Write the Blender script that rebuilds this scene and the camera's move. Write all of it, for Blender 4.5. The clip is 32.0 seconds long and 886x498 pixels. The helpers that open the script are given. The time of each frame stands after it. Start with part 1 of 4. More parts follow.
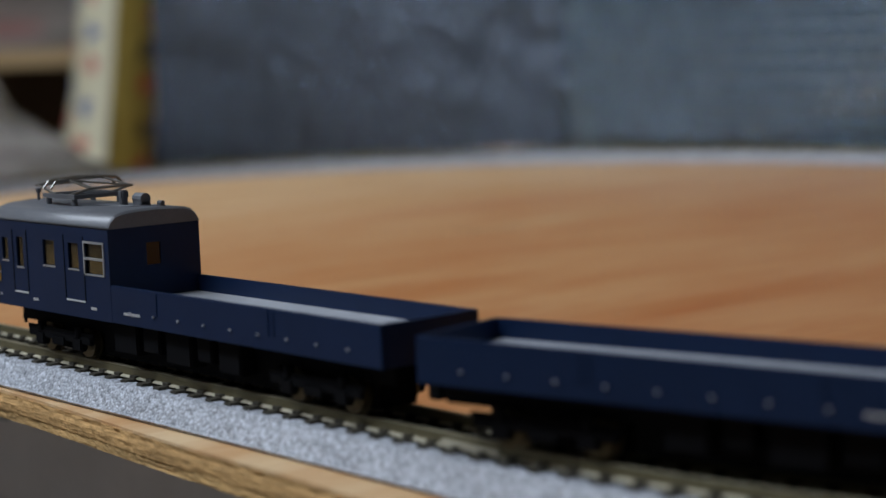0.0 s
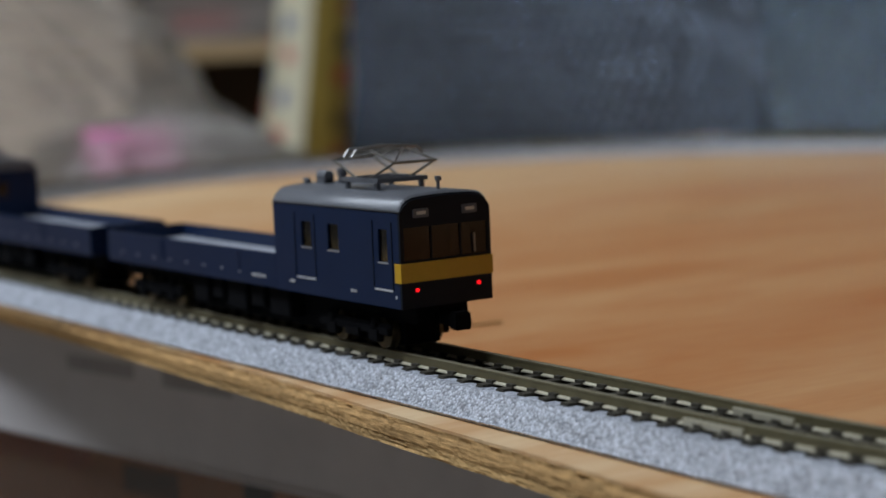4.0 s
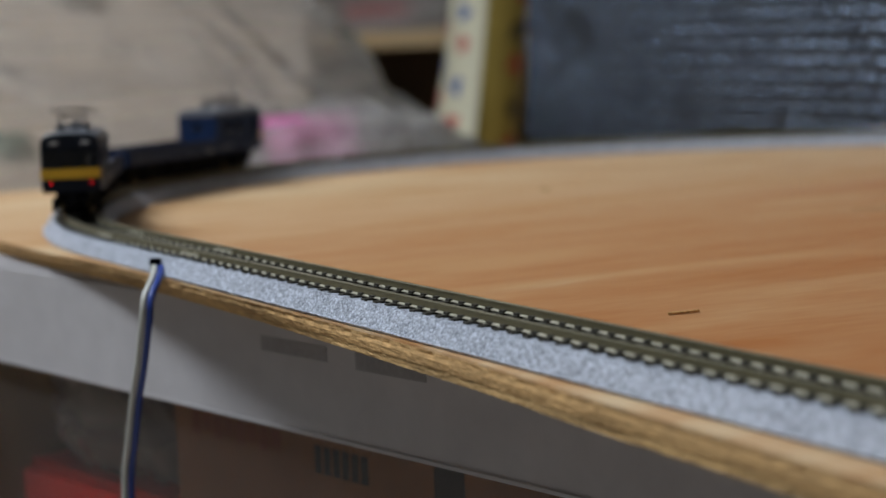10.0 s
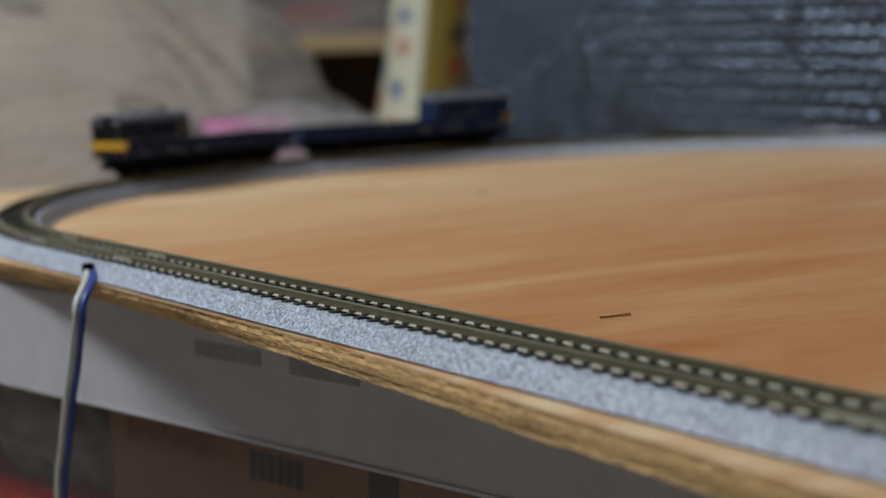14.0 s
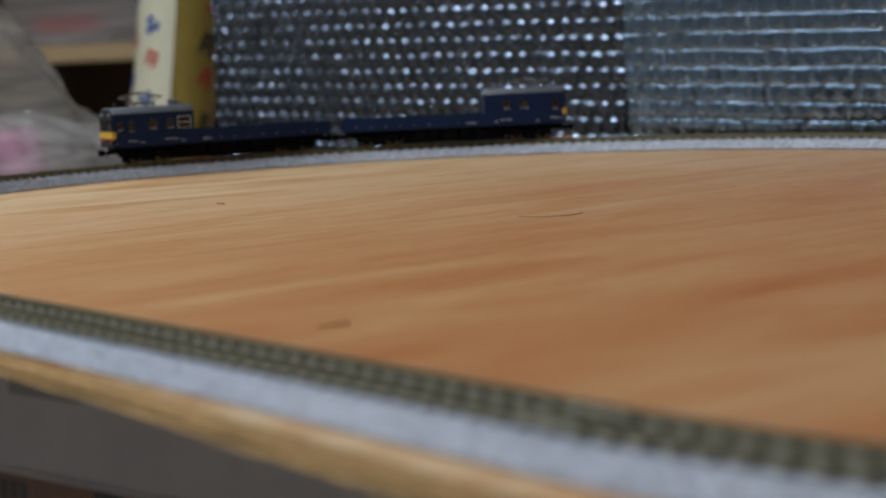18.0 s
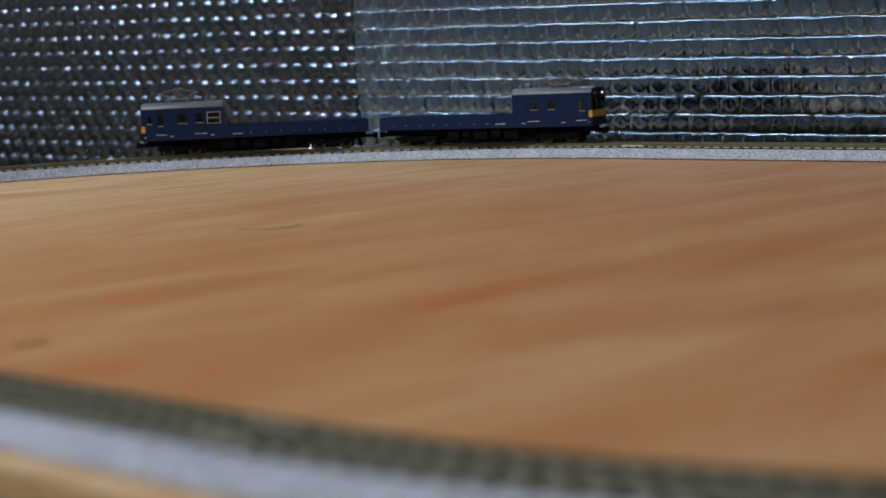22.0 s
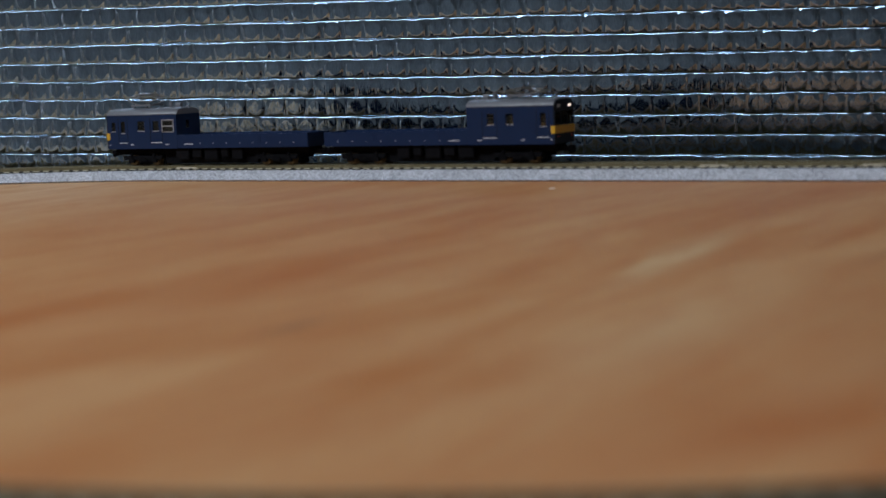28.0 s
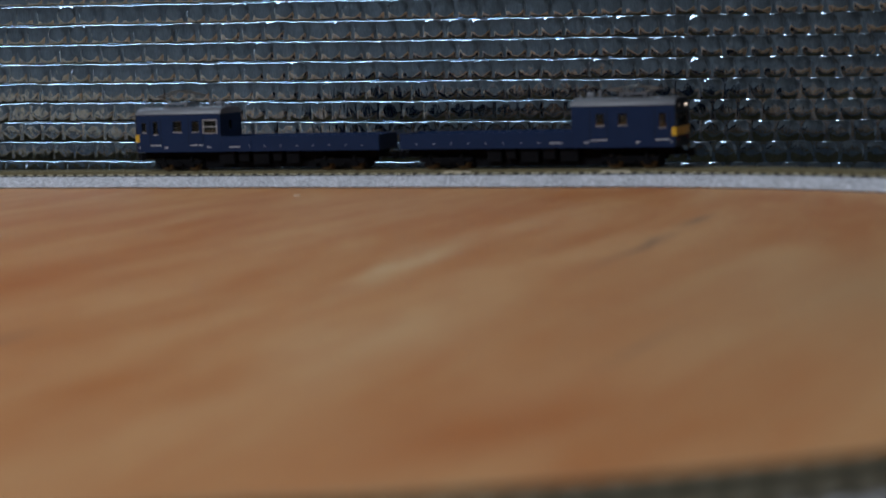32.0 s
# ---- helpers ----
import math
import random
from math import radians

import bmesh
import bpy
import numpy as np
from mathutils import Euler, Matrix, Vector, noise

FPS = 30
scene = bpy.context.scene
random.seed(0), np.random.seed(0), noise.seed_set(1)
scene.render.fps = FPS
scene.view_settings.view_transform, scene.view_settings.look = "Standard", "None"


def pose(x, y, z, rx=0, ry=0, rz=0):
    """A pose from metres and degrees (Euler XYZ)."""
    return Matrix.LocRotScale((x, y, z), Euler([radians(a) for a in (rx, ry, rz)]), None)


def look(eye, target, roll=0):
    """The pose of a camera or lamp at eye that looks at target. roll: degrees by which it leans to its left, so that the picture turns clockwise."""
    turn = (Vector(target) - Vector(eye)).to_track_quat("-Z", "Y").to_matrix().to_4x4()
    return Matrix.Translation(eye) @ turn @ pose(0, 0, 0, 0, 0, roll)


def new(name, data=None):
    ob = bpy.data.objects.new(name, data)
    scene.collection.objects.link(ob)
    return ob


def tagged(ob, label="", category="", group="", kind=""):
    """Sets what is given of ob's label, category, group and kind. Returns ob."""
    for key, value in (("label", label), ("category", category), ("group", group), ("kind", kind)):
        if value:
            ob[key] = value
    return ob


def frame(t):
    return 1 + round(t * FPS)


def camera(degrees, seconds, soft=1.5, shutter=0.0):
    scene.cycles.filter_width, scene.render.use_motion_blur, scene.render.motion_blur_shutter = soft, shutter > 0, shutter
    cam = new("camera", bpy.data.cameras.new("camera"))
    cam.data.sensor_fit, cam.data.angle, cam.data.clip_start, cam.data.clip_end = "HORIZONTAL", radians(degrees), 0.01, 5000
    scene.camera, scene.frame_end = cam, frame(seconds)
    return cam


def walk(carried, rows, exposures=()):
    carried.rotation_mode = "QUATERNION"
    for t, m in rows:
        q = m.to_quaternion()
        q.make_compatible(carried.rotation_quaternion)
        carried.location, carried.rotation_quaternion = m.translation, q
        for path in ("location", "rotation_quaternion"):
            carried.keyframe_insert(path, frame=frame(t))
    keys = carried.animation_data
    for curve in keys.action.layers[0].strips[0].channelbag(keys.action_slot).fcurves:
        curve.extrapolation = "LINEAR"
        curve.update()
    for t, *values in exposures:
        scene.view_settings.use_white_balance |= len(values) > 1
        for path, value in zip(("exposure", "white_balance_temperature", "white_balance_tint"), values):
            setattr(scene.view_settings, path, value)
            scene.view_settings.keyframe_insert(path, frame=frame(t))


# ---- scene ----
cam = camera(27.74, 32.0, soft=1.5)
PATH = [
    (0, (0.5281, -0.1722, 0.0630), (-0.2275, 0.4735, -0.0472), -2.13),
    (0.5, (0.5279, -0.1725, 0.0629), (-0.2309, 0.4694, -0.0477), -2.14),
    (1, (0.5278, -0.1727, 0.0626), (-0.2325, 0.4670, -0.0500), -2.13),
    (1.5, (0.5281, -0.1724, 0.0626), (-0.2289, 0.4714, -0.0490), -2.08),
    (2, (0.5276, -0.1729, 0.0626), (-0.2354, 0.4639, -0.0487), -2.03),
    (2.5, (0.5264, -0.1744, 0.0624), (-0.2502, 0.4454, -0.0502), -2.06),
    (4.5, (0.5219, -0.1806, 0.0608), (-0.3092, 0.3646, -0.0486), -2.29),
    (5, (0.5208, -0.1823, 0.0608), (-0.3238, 0.3419, -0.0486), -2.19),
    (5.5, (0.5198, -0.1839, 0.0608), (-0.3365, 0.3209, -0.0484), -2.26),
    (6, (0.5193, -0.1849, 0.0608), (-0.3438, 0.3082, -0.0485), -2.17),
    (6.5, (0.5182, -0.1867, 0.0608), (-0.3572, 0.2839, -0.0490), -2.11),
    (7, (0.5177, -0.1878, 0.0607), (-0.3647, 0.2696, -0.0495), -2.05),
    (7.5, (0.5175, -0.1881, 0.0608), (-0.3666, 0.2662, -0.0488), -2.12),
    (8, (0.5179, -0.1873, 0.0607), (-0.3612, 0.2763, -0.0499), -2.18),
    (8.5, (0.5182, -0.1868, 0.0607), (-0.3577, 0.2827, -0.0504), -2.06),
    (9, (0.5191, -0.1851, 0.0606), (-0.3454, 0.3049, -0.0513), -2.14),
    (9.5, (0.5190, -0.1854, 0.0605), (-0.3469, 0.3019, -0.0522), -2.00),
    (10, (0.5190, -0.1854, 0.0605), (-0.3470, 0.3018, -0.0519), -2.12),
    (10.5, (0.5191, -0.1853, 0.0605), (-0.3465, 0.3028, -0.0518), -2.16),
    (11, (0.5191, -0.1852, 0.0605), (-0.3455, 0.3045, -0.0519), -2.15),
    (11.5, (0.5198, -0.1839, 0.0605), (-0.3362, 0.3204, -0.0523), -2.17),
    (12, (0.5202, -0.1834, 0.0605), (-0.3320, 0.3275, -0.0526), -2.12),
    (12.5, (0.5201, -0.1835, 0.0605), (-0.3324, 0.3269, -0.0525), -2.14),
    (13, (0.5202, -0.1834, 0.0605), (-0.3321, 0.3274, -0.0524), -2.20),
    (13.5, (0.5202, -0.1834, 0.0606), (-0.3320, 0.3276, -0.0518), -2.11),
    (15.5, (0.5223, -0.1801, 0.0606), (-0.3048, 0.3709, -0.0508), -2.52),
    (16, (0.5232, -0.1787, 0.0606), (-0.2922, 0.3892, -0.0516), -2.49),
    (16.5, (0.5237, -0.1779, 0.0606), (-0.2855, 0.3989, -0.0511), -2.50),
    (17, (0.5251, -0.1761, 0.0606), (-0.2673, 0.4235, -0.0518), -2.57),
    (17.5, (0.5258, -0.1752, 0.0605), (-0.2587, 0.4346, -0.0522), -2.50),
    (18, (0.5265, -0.1743, 0.0605), (-0.2492, 0.4467, -0.0519), -2.55),
    (18.5, (0.5273, -0.1733, 0.0606), (-0.2389, 0.4594, -0.0516), -2.54),
    (19, (0.5282, -0.1722, 0.0606), (-0.2273, 0.4733, -0.0510), -2.57),
    (19.5, (0.5293, -0.1710, 0.0606), (-0.2129, 0.4898, -0.0511), -2.52),
    (20, (0.5299, -0.1703, 0.0606), (-0.2049, 0.4987, -0.0511), -2.54),
    (20.5, (0.5306, -0.1696, 0.0606), (-0.1965, 0.5079, -0.0511), -2.54),
    (21, (0.5321, -0.1680, 0.0606), (-0.1767, 0.5285, -0.0515), -2.50),
    (21.5, (0.5330, -0.1671, 0.0606), (-0.1645, 0.5406, -0.0517), -2.61),
    (22, (0.5343, -0.1659, 0.0605), (-0.1481, 0.5564, -0.0522), -2.59),
    (22.5, (0.5345, -0.1657, 0.0605), (-0.1454, 0.5589, -0.0522), -2.67),
    (23, (0.5350, -0.1651, 0.0605), (-0.1379, 0.5659, -0.0524), -2.57),
    (23.5, (0.5367, -0.1637, 0.0605), (-0.1168, 0.5847, -0.0528), -2.58),
    (24, (0.5381, -0.1625, 0.0605), (-0.0980, 0.6008, -0.0529), -2.58),
    (24.5, (0.5394, -0.1614, 0.0605), (-0.0809, 0.6147, -0.0528), -2.52),
    (25, (0.5408, -0.1603, 0.0605), (-0.0622, 0.6294, -0.0528), -2.48),
    (25.5, (0.5427, -0.1589, 0.0605), (-0.0382, 0.6472, -0.0522), -2.44),
    (26, (0.5439, -0.1581, 0.0605), (-0.0226, 0.6582, -0.0523), -2.44),
    (26.5, (0.5454, -0.1570, 0.0605), (-0.0029, 0.6717, -0.0519), -2.41),
    (28.5, (0.5500, -0.1542, 0.0605), (0.0573, 0.7087, -0.0519), -2.46),
    (29, (0.5506, -0.1539, 0.0605), (0.0654, 0.7132, -0.0531), -2.45),
    (29.5, (0.5516, -0.1533, 0.0604), (0.0785, 0.7203, -0.0532), -2.44),
    (30, (0.5532, -0.1525, 0.0604), (0.0990, 0.7310, -0.0543), -2.24),
    (30.5, (0.5538, -0.1522, 0.0604), (0.1064, 0.7348, -0.0542), -2.33),
    (31, (0.5540, -0.1521, 0.0604), (0.1089, 0.7362, -0.0532), -2.34),
    (31.5, (0.5566, -0.1508, 0.0605), (0.1437, 0.7529, -0.0529), -2.31),
    (32, (0.5587, -0.1499, 0.0605), (0.1706, 0.7647, -0.0528), -2.01),
]
walk(cam, [(t, look(eye, target, roll)) for t, eye, target, roll in PATH], exposures=[(0, 0.0), (13.5, 0.0), (20, 0.0), (26, 0.0), (32, 0.0)])

# the lens stands fairly open, and its sharpness is pulled from the near track to the far one
FOCUS = [(0, 0.330), (0.5, 0.315), (1, 0.300), (1.5, 0.287), (2, 0.280), (2.5, 0.282), (4.5, 0.305), (5, 0.308), (6, 0.312), (7, 0.318), (8, 0.330), (9, 0.360), (10, 0.395), (11, 0.415), (12, 0.435), (12.5, 0.460), (13, 0.500), (13.5, 0.340), (15.5, 0.680), (16, 0.680), (17, 0.670), (18, 0.660), (19, 0.680), (20, 0.740), (22, 0.840), (24, 0.920), (32, 1.030)]
focus_point = new("focus_point")
cam.data.dof.use_dof = True
cam.data.dof.focus_object = focus_point
cam.data.dof.aperture_fstop = 15

# ---- light ----
world = bpy.data.worlds.new("room_air")
scene.world = world
world.use_nodes = True
world.node_tree.nodes["Background"].inputs[0].default_value = (0.55, 0.6, 0.7, 1)
world.node_tree.nodes["Background"].inputs[1].default_value = 0.10

LAMP = Vector((-0.58, -0.64, 1.23))
tube_data = bpy.data.lights.new("tube_light", "AREA")
tube_data.shape, tube_data.size, tube_data.size_y = "RECTANGLE", 1.76, 0.22
tube_data.energy, tube_data.color = 33, (0.77, 0.87, 1.0)
tube_lamp = new("tube_light", tube_data)
tube_lamp.matrix_world = pose(LAMP.x, LAMP.y, LAMP.z, 26, 0, 9)


# ---- materials ----
def mat(name, base, rough=0.5, metal=0.0, var=0.15, scale=60.0, bump=0.0, bump_scale=400.0, stretch=(1, 1, 1), spec=0.5, coat=0.0, random_tint=0.0):
    """A surface with two scales of colour variation, uneven gloss and fine relief; sizes in metres."""
    m = bpy.data.materials.new(name)
    m.use_nodes = True
    nt = m.node_tree
    p = nt.nodes["Principled BSDF"]
    link = nt.links.new
    co = nt.nodes.new("ShaderNodeTexCoord")
    mp = nt.nodes.new("ShaderNodeMapping")
    mp.inputs["Scale"].default_value = stretch
    link(co.outputs["Object"], mp.inputs["Vector"])
    big = nt.nodes.new("ShaderNodeTexNoise")
    big.inputs["Scale"].default_value, big.inputs["Detail"].default_value = scale, 3
    fine = nt.nodes.new("ShaderNodeTexNoise")
    fine.inputs["Scale"].default_value, fine.inputs["Detail"].default_value = scale * 9, 4
    link(mp.outputs[0], big.inputs["Vector"])
    link(mp.outputs[0], fine.inputs["Vector"])
    add = nt.nodes.new("ShaderNodeMath")
    add.operation = "ADD"
    link(big.outputs["Fac"], add.inputs[0])
    link(fine.outputs["Fac"], add.inputs[1])
    ramp = nt.nodes.new("ShaderNodeMapRange")
    ramp.inputs["From Min"].default_value, ramp.inputs["From Max"].default_value = 0.6, 1.4
    ramp.inputs["To Min"].default_value, ramp.inputs["To Max"].default_value = 1 - var, 1 + var
    link(add.outputs[0], ramp.inputs["Value"])
    factor = ramp.outputs[0]
    if random_tint:
        info = nt.nodes.new("ShaderNodeObjectInfo")
        rr = nt.nodes.new("ShaderNodeMapRange")
        rr.inputs["To Min"].default_value, rr.inputs["To Max"].default_value = 1 - random_tint, 1 + random_tint
        link(info.outputs["Random"], rr.inputs["Value"])
        mul = nt.nodes.new("ShaderNodeMath")
        mul.operation = "MULTIPLY"
        link(factor, mul.inputs[0])
        link(rr.outputs[0], mul.inputs[1])
        factor = mul.outputs[0]
    scaled = nt.nodes.new("ShaderNodeVectorMath")
    scaled.operation = "SCALE"
    scaled.inputs[0].default_value = base
    link(factor, scaled.inputs["Scale"])
    link(scaled.outputs[0], p.inputs["Base Color"])
    rg = nt.nodes.new("ShaderNodeMapRange")
    rg.inputs["To Min"].default_value, rg.inputs["To Max"].default_value = max(rough - 0.08, 0.02), min(rough + 0.08, 1)
    link(fine.outputs["Fac"], rg.inputs["Value"])
    link(rg.outputs[0], p.inputs["Roughness"])
    p.inputs["Metallic"].default_value = metal
    p.inputs["Specular IOR Level"].default_value = spec
    p.inputs["Coat Weight"].default_value = coat
    if bump:
        nz = nt.nodes.new("ShaderNodeTexNoise")
        nz.inputs["Scale"].default_value, nz.inputs["Detail"].default_value = bump_scale, 3
        link(mp.outputs[0], nz.inputs["Vector"])
        bp = nt.nodes.new("ShaderNodeBump")
        bp.inputs["Strength"].default_value, bp.inputs["Distance"].default_value = 1.0, bump
        link(nz.outputs["Fac"], bp.inputs["Height"])
        link(bp.outputs[0], p.inputs["Normal"])
    return m


def clear(name, tint, haze=0.0, rough=0.1, bump=0.0, bump_scale=60.0, gloss=0.12, creases=0.0, sheen=0.6):
    """A thin clear sheet: light passes tinted, some is scattered, some mirrored."""
    m = bpy.data.materials.new(name)
    m.use_nodes = True
    nt = m.node_tree
    nt.nodes.remove(nt.nodes["Principled BSDF"])
    link = nt.links.new
    tr = nt.nodes.new("ShaderNodeBsdfTransparent")
    tr.inputs[0].default_value = (*tint, 1)
    df = nt.nodes.new("ShaderNodeBsdfDiffuse")
    df.inputs[0].default_value = (0.94, 0.88, 0.81, 1)
    through_light = nt.nodes.new("ShaderNodeBsdfTranslucent")
    through_light.inputs[0].default_value = (0.94, 0.88, 0.81, 1)
    scatter = nt.nodes.new("ShaderNodeMixShader")
    scatter.inputs[0].default_value = 0.5
    link(df.outputs[0], scatter.inputs[1])
    link(through_light.outputs[0], scatter.inputs[2])
    gl = nt.nodes.new("ShaderNodeBsdfGlossy")
    gl.inputs["Roughness"].default_value = rough
    a, b = nt.nodes.new("ShaderNodeMixShader"), nt.nodes.new("ShaderNodeMixShader")
    fr = nt.nodes.new("ShaderNodeFresnel")
    fr.inputs[0].default_value = 1.45
    k = nt.nodes.new("ShaderNodeMath")
    k.operation, k.inputs[1].default_value = "MULTIPLY_ADD", sheen
    k.inputs[2].default_value = gloss * 0.5
    link(fr.outputs[0], k.inputs[0])
    a.inputs[0].default_value = haze
    if creases:
        co = nt.nodes.new("ShaderNodeTexCoord")
        mp = nt.nodes.new("ShaderNodeMapping")
        mp.inputs["Rotation"].default_value, mp.inputs["Scale"].default_value = (radians(38), 0, 0), (22, 10, 90)
        cn = nt.nodes.new("ShaderNodeTexNoise")
        cn.inputs["Scale"].default_value, cn.inputs["Detail"].default_value, cn.inputs["Distortion"].default_value = 0.8, 5, 0.6
        mr = nt.nodes.new("ShaderNodeMapRange")
        mr.inputs["From Min"].default_value, mr.inputs["From Max"].default_value = 0.42, 0.72
        mr.inputs["To Min"].default_value, mr.inputs["To Max"].default_value = haze, haze + creases
        link(co.outputs["Object"], mp.inputs["Vector"])
        link(mp.outputs[0], cn.inputs["Vector"])
        link(cn.outputs["Fac"], mr.inputs["Value"])
        link(mr.outputs[0], a.inputs[0])
    link(tr.outputs[0], a.inputs[1])
    link(scatter.outputs[0], a.inputs[2])
    link(k.outputs[0], b.inputs[0])
    link(a.outputs[0], b.inputs[1])
    link(gl.outputs[0], b.inputs[2])
    link(b.outputs[0], nt.nodes["Material Output"].inputs[0])
    if bump:
        nz = nt.nodes.new("ShaderNodeTexNoise")
        nz.inputs["Scale"].default_value, nz.inputs["Detail"].default_value = bump_scale, 1
        bp = nt.nodes.new("ShaderNodeBump")
        bp.inputs["Distance"].default_value = bump
        link(nz.outputs["Fac"], bp.inputs["Height"])
        link(bp.outputs[0], gl.inputs["Normal"])
    return m


def foil_mat(name, base, rough):
    """Metallised film: upright creases, uneven gloss, clouded tarnish."""
    m = mat(name, base, rough, 1.0, 0.35, 70, 0.00032, 150, (2.6, 2.6, 0.6))
    return m


def ballast_mat(name, base):
    """Moulded plastic ballast: sub-millimetre grains, each of its own grey, with gaps darkened as if shaded and glossy
    facets.
    """
    m = mat(name, base, 0.42, 0, 0.22, 160, random_tint=0.03)
    nt = m.node_tree
    link = nt.links.new
    p = nt.nodes["Principled BSDF"]
    co = nt.nodes.new("ShaderNodeTexCoord")
    cell = nt.nodes.new("ShaderNodeTexVoronoi")
    cell.inputs["Scale"].default_value = 2100
    link(co.outputs["Object"], cell.inputs["Vector"])
    coarse = nt.nodes.new("ShaderNodeTexVoronoi")
    coarse.inputs["Scale"].default_value = 620
    link(co.outputs["Object"], coarse.inputs["Vector"])
    shade = nt.nodes.new("ShaderNodeSeparateColor")
    link(cell.outputs["Color"], shade.inputs[0])
    tone = nt.nodes.new("ShaderNodeMapRange")
    tone.inputs["To Min"].default_value, tone.inputs["To Max"].default_value = 0.60, 1.38
    link(shade.outputs[0], tone.inputs["Value"])
    # shade between the grains, put into the colour where cells meet
    gap = nt.nodes.new("ShaderNodeMapRange")
    gap.inputs["From Min"].default_value, gap.inputs["From Max"].default_value = 0.45, 0.75
    gap.inputs["To Min"].default_value, gap.inputs["To Max"].default_value = 1.0, 0.62
    link(cell.outputs["Distance"], gap.inputs["Value"])
    both = nt.nodes.new("ShaderNodeMath")
    both.operation = "MULTIPLY"
    link(tone.outputs[0], both.inputs[0])
    link(gap.outputs[0], both.inputs[1])
    tint = nt.nodes.new("ShaderNodeVectorMath")
    tint.operation = "SCALE"
    link(p.inputs["Base Color"].links[0].from_socket, tint.inputs[0])
    link(both.outputs[0], tint.inputs["Scale"])
    link(tint.outputs[0], p.inputs["Base Color"])
    height = nt.nodes.new("ShaderNodeMath")
    height.operation, height.inputs[1].default_value = "MULTIPLY_ADD", 0.5
    link(coarse.outputs["Distance"], height.inputs[0])
    link(cell.outputs["Distance"], height.inputs[2])
    bp = nt.nodes.new("ShaderNodeBump")
    bp.invert = True
    bp.inputs["Strength"].default_value, bp.inputs["Distance"].default_value = 0.8, 0.00020
    link(height.outputs[0], bp.inputs["Height"])
    link(bp.outputs[0], p.inputs["Normal"])
    return m


def glow(name, colour, strength):
    m = bpy.data.materials.new(name)
    m.use_nodes = True
    p = m.node_tree.nodes["Principled BSDF"]
    p.inputs["Base Color"].default_value = (*colour, 1)
    p.inputs["Emission Color"].default_value = (*colour, 1)
    p.inputs["Emission Strength"].default_value = strength
    return m


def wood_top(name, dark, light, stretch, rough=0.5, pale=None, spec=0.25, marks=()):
    """Rotary-cut veneer: soft streaks and clouds along the grain with fine pores; pale: yellower colours of the low-x
    end, its brighter light put in.
    """
    m = bpy.data.materials.new(name)
    m.use_nodes = True
    nt = m.node_tree
    p = nt.nodes["Principled BSDF"]
    link = nt.links.new
    co = nt.nodes.new("ShaderNodeTexCoord")
    mp = nt.nodes.new("ShaderNodeMapping")
    mp.inputs["Scale"].default_value = stretch
    mp.inputs["Rotation"].default_value = (0, 0, radians(-8))
    link(co.outputs["Object"], mp.inputs["Vector"])

    def noise_node(scale, detail, distort):
        n = nt.nodes.new("ShaderNodeTexNoise")
        n.inputs["Scale"].default_value, n.inputs["Detail"].default_value, n.inputs["Distortion"].default_value = scale, detail, distort
        link(mp.outputs[0], n.inputs["Vector"])
        return n

    def blend(a, b, k):
        n = nt.nodes.new("ShaderNodeMath")
        n.operation, n.inputs[1].default_value = "MULTIPLY_ADD", k
        link(b, n.inputs[0])
        link(a, n.inputs[2])
        return n.outputs[0]

    cloud, streak, pore = noise_node(2.2, 3, 1.4), noise_node(6.5, 4, 0.8), noise_node(46.0, 3, 0.0)
    lines = nt.nodes.new("ShaderNodeMapping")
    lines.inputs["Scale"].default_value = (stretch[0] * 4.5, stretch[1] * 0.7, stretch[2])
    lines.inputs["Rotation"].default_value = (0, 0, radians(-8))
    link(co.outputs["Object"], lines.inputs["Vector"])
    fibre = noise_node(3.2, 4, 0.3)
    link(lines.outputs[0], fibre.inputs["Vector"])
    f = blend(blend(blend(cloud.outputs["Fac"], streak.outputs["Fac"], 0.5), pore.outputs["Fac"], 0.30), fibre.outputs["Fac"], 0.20)

    spread = nt.nodes.new("ShaderNodeMapRange")
    spread.inputs["From Min"].default_value, spread.inputs["From Max"].default_value = 0.78, 1.22
    link(f, spread.inputs["Value"])

    def ramp(lo, hi):
        cr = nt.nodes.new("ShaderNodeValToRGB")
        e = cr.color_ramp.elements
        e[0].position, e[0].color = 0.0, (*lo, 1)
        e[1].position, e[1].color = 1.0, (*hi, 1)
        link(spread.outputs[0], cr.inputs[0])
        return cr.outputs[0]

    colour = ramp(dark, light)
    # towards low x: yellower wood, with that end's brighter light painted in
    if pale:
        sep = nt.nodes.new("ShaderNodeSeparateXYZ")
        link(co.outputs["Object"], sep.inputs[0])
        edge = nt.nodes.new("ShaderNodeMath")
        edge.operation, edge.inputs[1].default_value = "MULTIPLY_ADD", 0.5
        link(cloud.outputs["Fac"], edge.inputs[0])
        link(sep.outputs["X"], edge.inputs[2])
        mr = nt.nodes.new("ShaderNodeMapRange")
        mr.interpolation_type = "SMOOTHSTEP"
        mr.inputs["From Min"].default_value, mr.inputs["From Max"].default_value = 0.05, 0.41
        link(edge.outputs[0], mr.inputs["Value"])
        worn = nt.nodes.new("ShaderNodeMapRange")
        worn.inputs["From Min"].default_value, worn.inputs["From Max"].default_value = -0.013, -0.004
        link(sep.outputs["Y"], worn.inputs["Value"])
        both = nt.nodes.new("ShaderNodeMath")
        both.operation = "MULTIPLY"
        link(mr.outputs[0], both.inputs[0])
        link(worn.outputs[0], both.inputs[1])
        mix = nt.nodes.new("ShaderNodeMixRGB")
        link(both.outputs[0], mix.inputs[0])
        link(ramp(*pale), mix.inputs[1])
